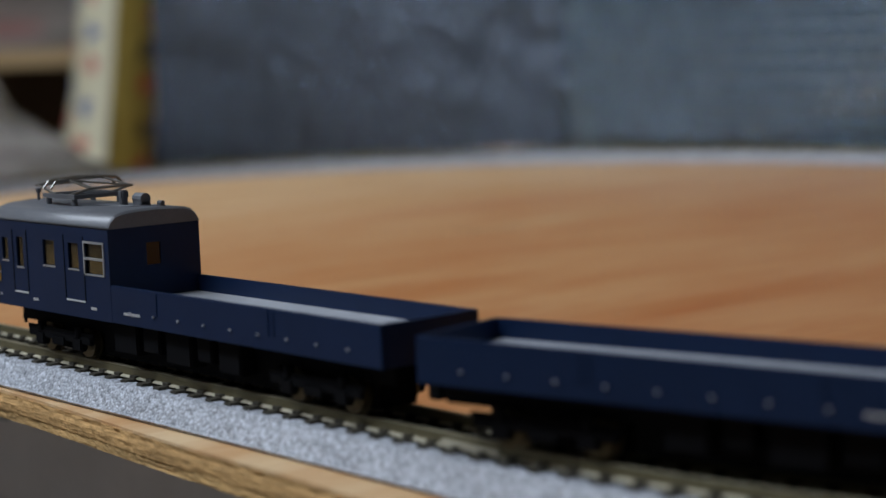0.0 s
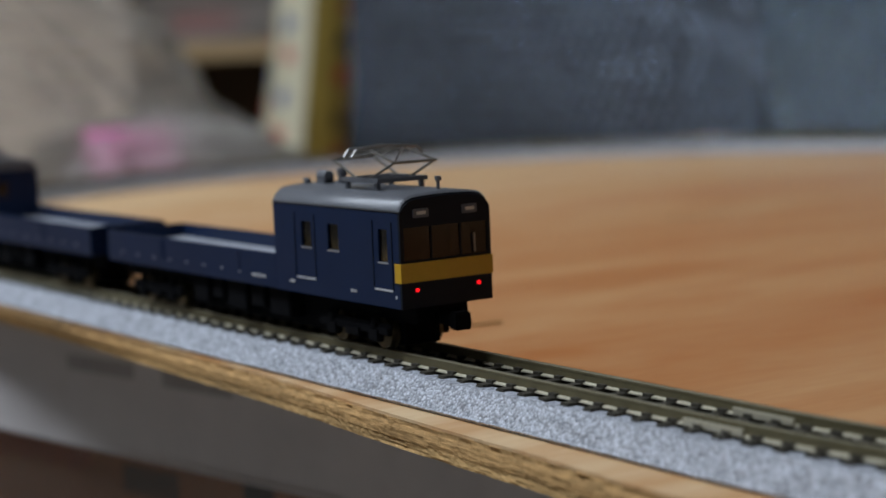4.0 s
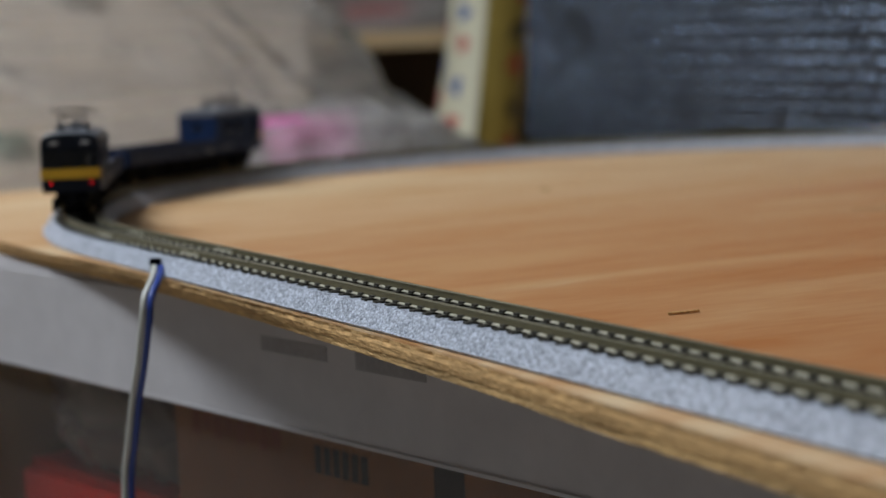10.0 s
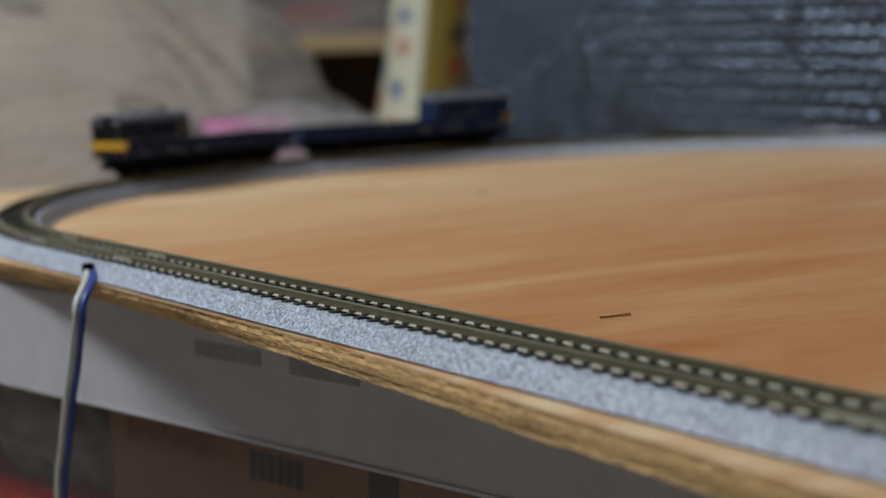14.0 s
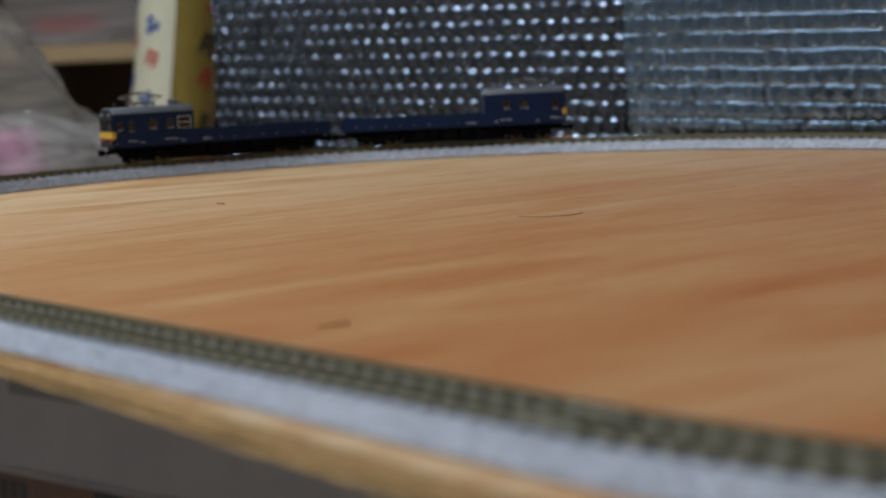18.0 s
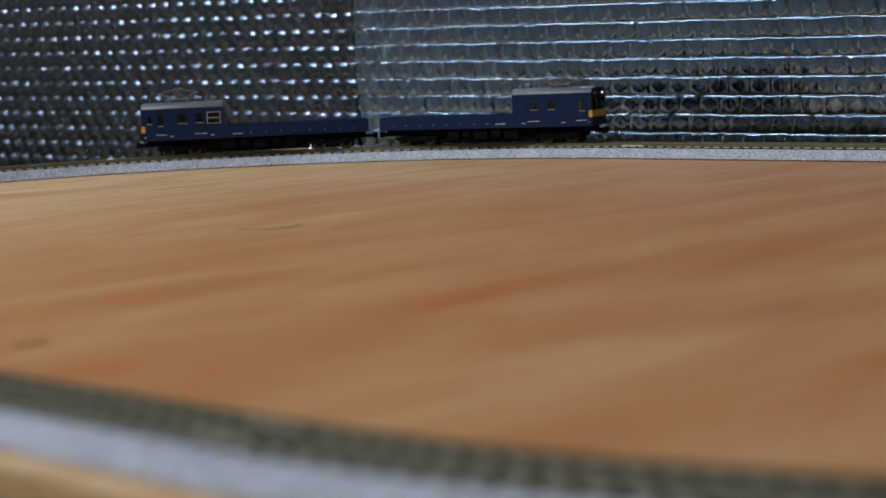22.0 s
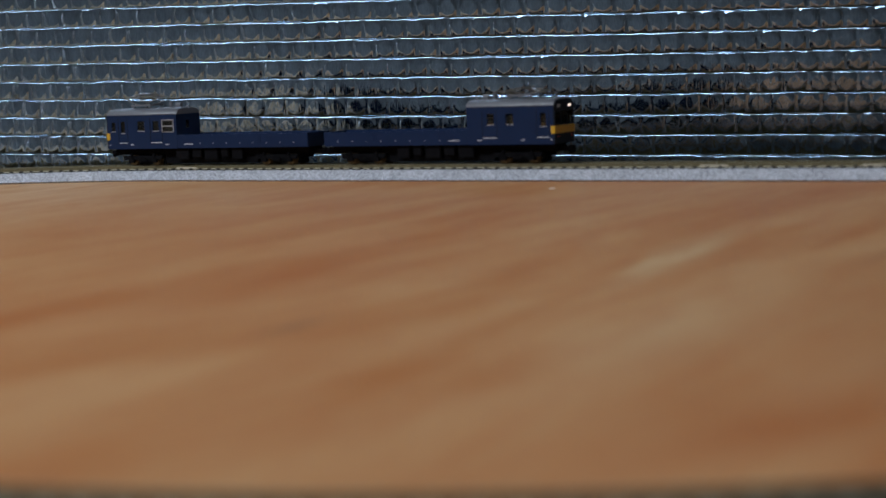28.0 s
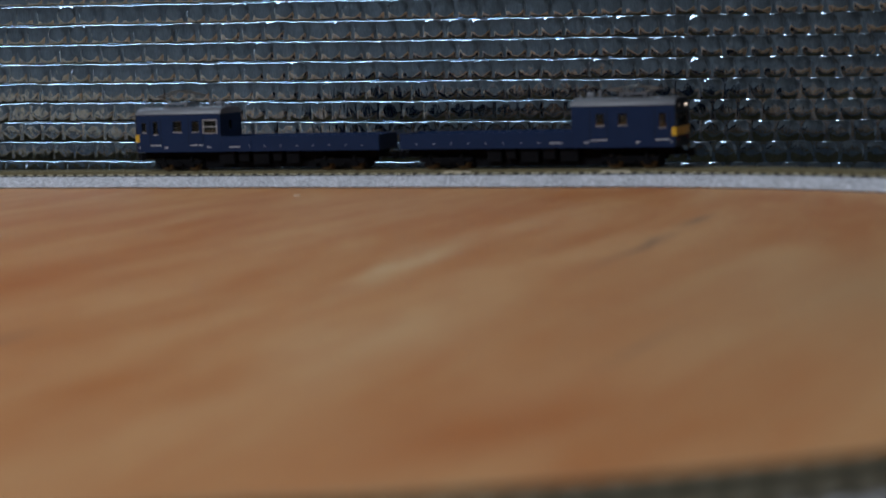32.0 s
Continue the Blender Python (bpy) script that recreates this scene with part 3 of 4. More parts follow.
def layout():
    global TIE
    rng = random.Random(5)
    # board: veneer top, core, veneer bottom; a rough sawn front
    bd = thing("plywood_board", "thin orange-brown lauan plywood board with a rough sawn edge", "board")
    bm = bmesh.new()
    xs = [-0.312 + 0.972 * i / 400 for i in range(401)]
    rim = [(x, board_edge(x) + 0.0002 + 0.00012 * noise.noise(Vector((x * 300, 2, 5)))) for x in xs] + [(0.66, 0.602), (-0.312, 0.602)]
    top, low = [bm.verts.new((x, y, 0.0)) for x, y in rim], [bm.verts.new((x, y, -0.0005)) for x, y in rim]
    bm.faces.new(top)
    bm.faces.new(low[::-1])
    for i in range(len(rim)):
        j = (i + 1) % len(rim)
        bm.faces.new((top[i], low[i], low[j], top[j]))
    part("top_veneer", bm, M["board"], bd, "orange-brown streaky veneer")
    for name, z0, z1, o, mm in (("core", -0.0037, -0.0005, 0.0, "ply_dark"), ("bottom_veneer", -0.0055, -0.0037, 0.0002, "ply_edge")):
        bm = bmesh.new()
        n = 1400
        rows = []
        levels = 5
        for k in range(levels):
            z = z1 + (z0 - z1) * k / (levels - 1)
            line = []
            for i in range(n + 1):
                x = -0.312 + 0.972 * i / n
                chip = max(0, noise.noise(Vector((x * 90, k * 0.9, 3 + z0 * 900))) - 0.25) * 0.0008 + 0.00016 * max(0, noise.noise(Vector((x * 620, k * 1.7, 9))))
                if name == "core" and k < 2:
                    chip += max(0, 0.0004 + 0.0006 * noise.noise(Vector((x * 260, 4, k))))
                under = max(0, min(1, (0.20 - x) / 0.10))
                chip += 0.0026 * under * (-0.0005 - z) / 0.005
                line.append(bm.verts.new((x, board_edge(x) - 0.0003 + o + chip + rng.uniform(-0.00008, 0.00010), z)))
            rows.append(line)
        back = [[bm.verts.new((x, 0.602, z)) for x in (-0.312, 0.66)] for z in (z1, z0)]
        for a, b in zip(rows, rows[1:]):
            for i in range(n):
                bm.faces.new((a[i], a[i + 1], b[i + 1], b[i]))
        bm.faces.new([*rows[0], back[0][1], back[0][0]])
        bm.faces.new([*rows[-1], back[1][1], back[1][0]])
        bm.faces.new([*[r[0] for r in rows], back[1][0], back[0][0]])
        bm.faces.new([*[r[-1] for r in rows], back[1][1], back[0][1]])
        bm.faces.new([back[0][0], back[0][1], back[1][1], back[1][0]])
        part(name, bm, M[mm], bd, "pale sawn ply edge" if name != "core" else "chipped ochre core")
    # a sleeper with its rail chairs
    bm = box(bmesh.new(), -0.0011, 0.0011, -0.0083, 0.0083, 0.0038, 0.0056, bevel=0.00015)
    for v in (-0.0050, 0.0050):
        box(bm, -0.0009, 0.0009, v - 0.0013, v + 0.0013, 0.0055, 0.0061)
    TIE = mesh_of("tie", bm, M["tie"])
    q = LC / 4
    near = "straight grey-ballasted model track on the near side of the board"
    far = "straight grey-ballasted model track along the far side of the board"
    bend = "curved grey-ballasted model track lying on the plywood"
    secs = [track_section(near, -LC - 0.070, -LC, rng), track_section(near, -LC - LS, -LC - 0.070, rng), track_section(far, 0, 0.280, rng), track_section(far, 0.280, LS, rng)]
    secs += [track_section(bend, -LC + q * i, -LC + q * (i + 1), rng) for i in range(4)]
    secs += [track_section(bend, LS + q * i, LS + q * (i + 1), rng) for i in range(4)]
    tagged(secs[0][0], "short feeder track with a plug and two wires at its side")
    # bare metal joiners where the straight lengths meet their neighbours
    for (sec, *_), x, y in ((secs[1], X0 + LS, 0), (secs[0], X0 + 0.070, 0), (secs[0], X0, 0), (secs[2], X0 + 0.280, 2 * R), (secs[3], X0 + LS, 2 * R), (secs[2], X0, 2 * R)):
        for v in (-0.0050, 0.0050):
            bm = bmesh.new()
            for e in (-0.0009, 0.0009):
                box(bm, x - 0.0062, x + 0.0062, y + v + e - 0.00025, y + v + e + 0.00025, 0.0056, 0.0067, bevel=0.0001)
            part("rail_joiner", bm, M["rail_foot"], sec, "bare metal rail joiner")
    # feeder plug and wires
    part("plug", one_box(0.0462, 0.0484, -0.0134, -0.0105, 0.0010, 0.0048, bevel=0.0003), M["black"], secs[0][0], "small black feeder plug")
    cable = thing("feeder_cable", "white and blue twin wire hanging over the board's edge", "cable")
    way = [(0.0490, -0.0120, 0.0024), (0.0530, -0.0136, 0.0014), (0.0595, -0.0172, -0.0004), (0.0630, -0.0205, -0.0040), (0.0635, -0.0213, -0.0085), (0.0612, -0.0215, -0.0146), (0.0577, -0.0215, -0.0228), (0.0528, -0.0215, -0.0314), (0.0465, -0.0215, -0.0460), (0.0410, -0.0215, -0.0616), (0.039, -0.0215, -0.11), (0.048, -0.022, -0.22), (0.05, -0.023, -0.40), (0.05, -0.024, -0.749)]
    for name, k in (("white_wire", -0.00095), ("blue_wire", 0.00095)):
        part(name, tube_along(spline([(x + 0.47 * k, y + 0.88 * k, z) for x, y, z in way]), 0.00095, 8), M["wire_white" if k < 0 else "wire_blue"], cable, smooth=True)
    # crumbs on the board
    solo("wood_splinter", rod(bmesh.new(), (0.2038, 0.0479, 0.0004), (0.2056, 0.0550, 0.0005), 0.00035, 6), M["ply_dark"], "tiny brown wood splinter lying on the board", "splinter")
    solo("thread", tube_along(spline([(0.0555, 0.2370, 0.0003), (0.0640, 0.2375, 0.0003), (0.0705, 0.2450, 0.0004), (0.0690, 0.2545, 0.0003), (0.0628, 0.2607, 0.0003)]), 0.00012, 5), M["dark_wood"], "fine dark curled thread lying on the board", "thread")
    solo("wood_crumb", one_box(-0.1040, -0.0998, 0.2127, 0.2141, 0, 0.0006, bevel=0.0001), M["dark_wood"], "dark crumb of wood lying on the board", "crumb")
    solo("paper_crumb", one_box(0.2114, 0.2141, 0.5114, 0.5129, 0, 0.0005, bevel=0.0001), M["card_pale"], "pale crumb of paper beside the far track", "crumb")
    return secs


# ---- the train ----
HL, HW, ZB, ZW, ZE, KW = 0.0609, 0.0097, 0.0088, 0.0156, 0.0256, 0.0168
CAR_STEP = 0.1316


def roof_bm(u0, u1, hw, base, rise, thick=0.0):
    bm = bmesh.new()
    prof = []
    for k in range(17):
        v = math.sin(math.pi * (k / 16 - 0.5))
        prof.append((v * hw, base + rise * (0.78 * (1 - abs(v) ** 11) + 0.22 * (1 - v * v))))
    us = [u0, u0 + 0.0004, u1 - 0.0004, u1]
    drop = [0.0004, 0, 0, 0.0004]
    rings = [[bm.verts.new((u, v, z - d * (z - base > 0.0005))) for v, z in prof] for u, d in zip(us, drop)]
    for a, b in zip(rings, rings[1:]):
        for k in range(16):
            bm.faces.new((a[k], a[k + 1], b[k + 1], b[k]))
    bm.faces.new(rings[0])
    bm.faces.new(rings[-1])
    bm.faces.new([rings[0][0], rings[1][0], rings[2][0], rings[3][0], rings[3][16], rings[2][16], rings[1][16], rings[0][16]])
    return bm


def pantograph(car, at, lift):
    """A diamond current collector; lift: height of its head above the base."""
    pan = part("pantograph", bmesh.new(), M["steel"], car, "raised dark metal pantograph" if lift > 0.005 else "lowered dark metal pantograph")
    zr = ZE + 0.0033
    bm = bmesh.new()
    for du in (-0.0050, 0.0050):
        for dv in (-0.0048, 0.0048):
            rod(bm, (at + du, dv, zr - 0.0012), (at + du, dv, zr + 0.0013), 0.00055, 8)
    part("insulators", bm, M["grey"], pan)
    bm = bmesh.new()
    zb = zr + 0.0015
    for dv in (-0.0050, 0.0050):
        box(bm, at - 0.0062, at + 0.0062, dv - 0.0005, dv + 0.0005, zb - 0.0004, zb + 0.0004)
    for du in (-0.0055, -0.0016, 0.0016, 0.0055):
        box(bm, at + du - 0.0004, at + du + 0.0004, -0.0050, 0.0050, zb - 0.0004, zb + 0.0004)
    part("base_frame", bm, M["grey"], pan)
    knee = 0.0102
    hz = zb + lift * 0.6
    rods = []
    for side in (-1, 1):
        for dv in (-0.0046, 0.0046):
            rods.append(("lower_arm", (at + side * 0.0016, dv, zb), (at + side * knee, dv * 0.95, hz), 0.00025))
        rods.append(("knee_bar", (at + side * knee, -0.0048, hz), (at + side * knee, 0.0048, hz), 0.00026))
        for dv in (-0.0044, 0.0044):
            rods.append(("upper_arm", (at + side * knee, dv, hz), (at + side * 0.0012, dv * 0.85, zb + lift), 0.00022))
        rods.append(("brace", (at + side * knee, -0.0042, hz), (at + side * 0.0012, 0.0036, zb + lift), 0.00018))
    for name, p, q, rad in rods:
        part(name, rod(bmesh.new(), p, q, rad, 6), M["steel"], pan)
    bm = bmesh.new()
    for du in (-0.0014, 0.0014):
        way = [(at + du, -0.0078, zb + lift - 0.0014), (at + du, -0.0066, zb + lift), (at + du, 0, zb + lift + 0.0004), (at + du, 0.0066, zb + lift), (at + du, 0.0078, zb + lift - 0.0014)]
        for a, b in zip(way, way[1:]):
            rod(bm, a, b, 0.00028, 6)
    for dv in (-0.0045, 0.0045):
        rod(bm, (at - 0.0014, dv, zb + lift), (at + 0.0014, dv, zb + lift), 0.0003, 6)
    part("collector_head", bm, M["steel"], pan)


def bogie(car, at):
    bog = part("bogie", one_box(at - 0.0115, at + 0.0115, -0.0038, 0.0038, 0.0008, 0.0052), M["black"], car, "black moulded bogie")
    for side in (-1, 1):
        bm = bmesh.new()
        v = side * 0.0072
        box(bm, at - 0.0120, at + 0.0120, v - 0.0005, v + 0.0005, 0.0030, 0.0046, bevel=0.0002)
        for du in (-0.0072, 0.0072):
            box(bm, at + du - 0.0017, at + du + 0.0017, v - 0.0008, v + 0.0008, 0.0016, 0.0042, bevel=0.0003)
            rod(bm, (at + du, v, 0.0042), (at + du, v, 0.0062), 0.0009, 8)
        box(bm, at - 0.0026, at + 0.0026, v - 0.0008, v + 0.0008, 0.0020, 0.0040, bevel=0.0003)
        box(bm, at - 0.0125, at + 0.0125, v - 0.0002, v + 0.0002, 0.0044, 0.0052)
        part("side_frame", bm, M["black"], bog)
    for du in (-0.0072, 0.0072):
        for v in (-0.0050, 0.0050):
            bm = bmesh.new()
            s = 1 if v > 0 else -1
            rod(bm, (at + du, v - 0.0006, 0.0029), (at + du, v + 0.0006, 0.0029), 0.0028, 20)
            rod(bm, (at + du, v - s * 0.0009, 0.0029), (at + du, v - s * 0.0006, 0.0029), 0.0034, 20)
            part("wheel", bm, M["brass"], bog, "small dark brass wheel")
        part("axle", rod(bmesh.new(), (at + du, -0.0050, 0.0029), (at + du, 0.0050, 0.0029), 0.0007, 8), M["steel"], bog)


def motor_car(label, lift, lit):
    """A model works car: a cab end with a roof and an open low-sided wagon end. x runs towards the cab."""
    car = thing("works_car", label, "model train car", "two-car model train")
    L = HL - KW
    th = 0.0006

    def u(f):
        return KW + f * L

    wz = (0.0178, 0.0226)
    left = [(u(0.045), u(0.195), 0.0172, 0.0228), (u(0.25), u(0.335), *wz), (u(0.455), u(0.555), *wz), (u(0.735), u(0.795), 0.0168, 0.0226), (u(0.875), u(0.93), 0.0178, 0.0222)]
    right = [(u(0.235), u(0.315), *wz), (u(0.45), u(0.535), *wz), (u(0.84), u(0.905), 0.0168, 0.0226)]
    for name, side, holes in (("cab_side", 1, left), ("cab_side", -1, right)):
        wall = part(name, holed(bmesh.new(), "y", HW - th if side > 0 else -HW, th, KW, HL - 0.0006, ZB, ZE, holes), M["navy"], car)
        y = side * (HW - 0.0004)
        for h in holes:
            part("pane", one_box(h[0], h[1], y - 0.00006, y + 0.00006, h[2], h[3]), M["glass"], wall)
            bm = bmesh.new()
            o = side * HW
            lo, hi = min(o, o + side * 0.00010), max(o, o + side * 0.00010)
            box(bm, h[0] - 0.00015, h[1] + 0.00015, lo, hi, h[2] - 0.0003, h[2])
            part("sill", bm, M["alu"], wall)
        if side > 0:
            h = holes[0]
            bm = bmesh.new()
            for a, b, c, d in ((h[0] - 0.0004, h[1] + 0.0004, h[3], h[3] + 0.0004), (h[0] - 0.0004, h[0], h[2], h[3]), (h[1], h[1] + 0.0004, h[2], h[3]), (h[0], h[1], 0.0198, 0.0202)):
                box(bm, a, b, HW - 0.0002, HW + 0.00016, c, d)
            part("window_frame", bm, M["alu"], wall, "bright aluminium window frame")
        # door outlines, steps and lettering bars
        pale = bmesh.new()
        o0, o1 = (HW, HW + 0.00012) if side > 0 else (-HW - 0.00012, -HW)
        doors = ((0.205, 0.37), (0.70, 0.83)) if side > 0 else ((0.18, 0.345), (0.80, 0.94))
        for a, b in doors:
            for f in (a, b):
                part("door_line", one_box(u(f) - 0.00010, u(f) + 0.00010, o0, o1, 0.0121, 0.0240), M["face"], wall)
            part("door_step", one_box(u(a) + 0.0002, u(b) - 0.0002, o0, o1, 0.0117, 0.0120), M["white"], wall, "pale door step")
        for f, w in ((-0.22, 0.0052), (0.12, 0.0022), (0.62, 0.0018), (0.955, 0.0010)):
            for k in range(int(w / 0.0006)):
                box(pale, u(f) + 0.0007 * k, u(f) + 0.0007 * k + 0.00045, o0, o1, 0.0106, 0.0111)
        box(pale, u(0.955), u(0.972), o0, o1, 0.0150, 0.0154)
        part("lettering", pale, M["white"], wall, "tiny white lettering bars")["kind"] = "stuff"
    # rear wall of the cab, with one window
    back = part("cab_rear_wall", holed(bmesh.new(), "x", KW, th, -HW + th, HW - th, ZB, ZE, [(-0.0012, 0.0018, 0.0185, 0.0226)]), M["navy"], car)
    part("pane", one_box(KW + 0.0002, KW + 0.0004, -0.0012, 0.0018, 0.0185, 0.0226), M["glass_dark"], back)
    gable = roof_bm(KW + 0.0001, KW + th, HW - 0.0002, ZE, 0.0028)
    part("gable", gable, M["navy"], car)
    # front
    fu = HL - 0.0006
    front = part("front_face", holed(bmesh.new(), "x", fu, th, -HW, HW, ZB, ZE, [(-0.0089, -0.0033, 0.0172, 0.0230), (-0.0030, 0.0030, 0.0172, 0.0230), (0.0033, 0.0089, 0.0172, 0.0230)]), M["face"], car, "black front with three windows")
    for a, b in ((-0.0089, -0.0033), (-0.0030, 0.0030), (0.0033, 0.0089)):
        part("pane", one_box(fu + 0.00025, fu + 0.00040, a, b, 0.0172, 0.0230), M["glass_dark"], front)
    part("front_top", roof_bm(fu, HL, HW - 0.0001, ZE, 0.0029), M["face"], front)
    part("apron", one_box(HL, HL + 0.00012, -HW + 0.0002, HW - 0.0002, ZB, 0.0133), M["face"], front, "black lower front")
    bm = one_box(HL, HL + 0.0002, -HW, HW, 0.0134, 0.0168)
    for s in (-1, 1):
        box(bm, HL - 0.0018, HL + 0.0002, min(s * HW, s * HW + s * 0.0002), max(s * HW, s * HW + s * 0.0002), 0.0134, 0.0168)
    part("warning_band", bm, M["yellow"], front, "yellow warning band")
    for v in (-0.0066, 0.0066):
        part("tail_lamp", rod(bmesh.new(), (HL, v, 0.0120), (HL + 0.0003, v, 0.0120), 0.00035, 10), M["tail"] if lit == "tail" else M["ink_red"], front, "glowing red tail lamp" if lit == "tail" else "unlit tail lamp")
    for v in (-0.0052, 0.0052):
        on = lit == "head" and v > 0
        w, z0, z1 = (0.0009, 0.0249, 0.0258) if on else (0.0010, 0.0251, 0.0258)
        part("lamp_housing", one_box(HL - 0.0002, HL + 0.0002, v - 0.0017, v + 0.0017, 0.0246, 0.0262, bevel=0.00015), M["grey"], front, "grey lamp housing")
        part("head_lamp", one_box(HL, HL + 0.0003, v - w, v + w, z0, z1, bevel=0.0001), M["head"] if on else M["head_off"], front, "glowing white headlamp" if on else "unlit headlamp")
    part("wiper", one_box(HL, HL + 0.0003, 0.0058, 0.0061, 0.0176, 0.0210), M["steel"], front)
    # inside: partition and desk
    part("cab_floor", one_box(KW + th, fu, -HW + th, HW - th, ZB, ZB + 0.0008), M["black"], car)
    part("partition", one_box(u(0.68), u(0.69), -HW + th, -0.0025, ZB, ZE), M["seat"], car)
    part("bench", one_box(u(0.46), u(0.60), -HW + 0.0022, -HW + 0.0052, ZB + 0.0008, 0.0216, bevel=0.0004), M["seat"], car, "pale bench inside the cab")
    part("driver_seat", one_box(u(0.70), u(0.78), 0.0030, 0.0070, ZB + 0.0008, 0.0215, bevel=0.0006), M["seat"], car, "pale driver's seat")
    part("desk", one_box(u(0.86), u(0.96), -0.0080, 0.0080, ZB, 0.0160), M["grey"], car)
    # roof and what stands on it
    roof = part("roof", roof_bm(KW - 0.0003, HL - 0.0003, HW + 0.0001, ZE + 0.0001, 0.0032), M["roof"], car, "mid-grey arched roof", smooth=False)
    for f in roof.data.polygons:
        f.use_smooth = abs(f.normal.x) < 0.3 and f.normal.z > 0.05
    top = ZE + 0.0032
    drum = box(bmesh.new(), u(0.10), u(0.17), -0.0024, -0.0002, top - 0.0008, top + 0.0010, bevel=0.0002)
    rod(drum, (u(0.10), -0.0013, top + 0.0014), (u(0.17), -0.0013, top + 0.0014), 0.0011, 12)
    part("fuse_box", drum, M["grey"], car, "rounded grey fuse box")
    horn = rod(bmesh.new(), (u(0.215), 0.0004, top - 0.0008), (u(0.215), 0.0004, top + 0.0022), 0.0008, 10)
    box(horn, u(0.197), u(0.233), -0.0004, 0.0012, top + 0.0013, top + 0.0030, bevel=0.0003)
    part("arrester", horn, M["grey"], car)
    clamp = box(bmesh.new(), u(0.025), u(0.065), -0.0036, -0.0024, top - 0.0010, top + 0.0004, bevel=0.0002)
    rod(clamp, (u(0.03), -0.0030, top + 0.0006), (u(0.06), -0.0030, top + 0.0006), 0.0005, 8)
    part("bracket", clamp, M["grey"], car)
    part("roof_cable", tube_along(spline([(u(0.06), -0.0030, top - 0.0001), (u(0.13), 0.0012, top + 0.0002), (u(0.215), 0.0016, top + 0.0001), (u(0.40), 0.0030, top - 0.0002)]), 0.00022, 6), M["grey"], car)
    part("roof_walk", one_box(u(0.27), u(0.56), -0.0066, -0.0063, ZE + 0.0018, ZE + 0.00245), M["black"], car)
    part("whistle", rod(rod(bmesh.new(), (u(0.90), 0.0018, top - 0.001), (u(0.90), 0.0018, top + 0.0018), 0.00035, 6), (u(0.90), 0.0018, top + 0.0016), (u(0.90), 0.0018, top + 0.0024), 0.0006, 8), M["grey"], car)
    pantograph(car, u(0.565), lift)
    # wagon end
    for side in (-1, 1):
        v0, v1 = (HW - 0.0008, HW) if side > 0 else (-HW, -HW + 0.0008)
        wall = part("wagon_side", one_box(-HL, KW, v0, v1, ZB, ZW, bevel=0.00012), M["navy"], car)
        o = side * HW
        for k in range(9):
            uu = -HL + 0.008 + k * 0.0079
            # pale grey stands in for the glint on each pocket
            part("stake_pocket", one_box(uu - 0.00024, uu + 0.00024, min(o, o + side * 0.0004), max(o, o + side * 0.0004), 0.0109, 0.01135, bevel=0.0001), M["floor_grey"], wall, "small stake pocket, its glint painted pale grey")
        for uu in (-HL + 0.0275, -HL + 0.029, -HL + 0.0625):
            part("stake", one_box(uu - 0.0003, uu + 0.0003, min(o, o + side * 0.00014), max(o, o + side * 0.00014), 0.0112, ZW - 0.0004), M["navy"], wall)
    part("end_wall", one_box(-HL, -HL + 0.0008, -HW + 0.0008, HW - 0.0008, ZB, ZW, bevel=0.0001), M["navy"], car)
    part("wagon_floor", one_box(-HL + 0.0008, KW, -HW + 0.0008, HW - 0.0008, ZB, ZW - 0.0030), M["floor_grey"], car, "pale grey load floor")
    # underframe
    part("underframe", one_box(-HL + 0.002, HL - 0.002, -0.0055, 0.0055, 0.0055, ZB), M["black"], car)
    part("centre_sill", one_box(-0.028, 0.028, -0.0050, 0.0050, 0.0012, 0.0055), M["black"], car)
    for a, b, z in ((-0.0215, -0.0150, 0.0030), (-0.0130, -0.0085, 0.0042), (-0.0065, 0.0015, 0.0028), (0.0035, 0.0090, 0.0040), (0.0110, 0.0190, 0.0030)):
        for side in (-1, 1):
            v = side * 0.0065
            part("equipment_box", one_box(a, b, v - 0.0018, v + 0.0018, z, ZB, bevel=0.0003), M["black"], car)
    for at in (-0.0408, 0.0408):
        bogie(car, at)
    for s in (-1, 1):
        bm = bmesh.new()
        box(bm, min(s * (HL - 0.006), s * (HL + 0.0030)), max(s * (HL - 0.006), s * (HL + 0.0030)), -0.0008, 0.0008, 0.0052, 0.0070)
        box(bm, min(s * (HL + 0.0022), s * (HL + 0.0046)), max(s * (HL + 0.0022), s * (HL + 0.0046)), -0.0016, 0.0016, 0.0046, 0.0078, bevel=0.0003)
        part("coupler", bm, M["black"], car)
    part("brake_hose", tube_along(spline([(HL - 0.002, 0.0035, 0.0075), (HL + 0.0012, 0.0035, 0.0060), (HL + 0.0010, 0.0034, 0.0040)]), 0.00035, 6), M["black"], car)
    return car


def car_pose(s, back):
    a, b = centre_line(s + 0.0408)[0], centre_line(s - 0.0408)[0]
    d, m = a - b, (a + b) / 2
    return pose(m.x, m.y, RAIL_TOP, 0, 0, math.degrees(math.atan2(d.y, d.x)) + (180 if back else 0))


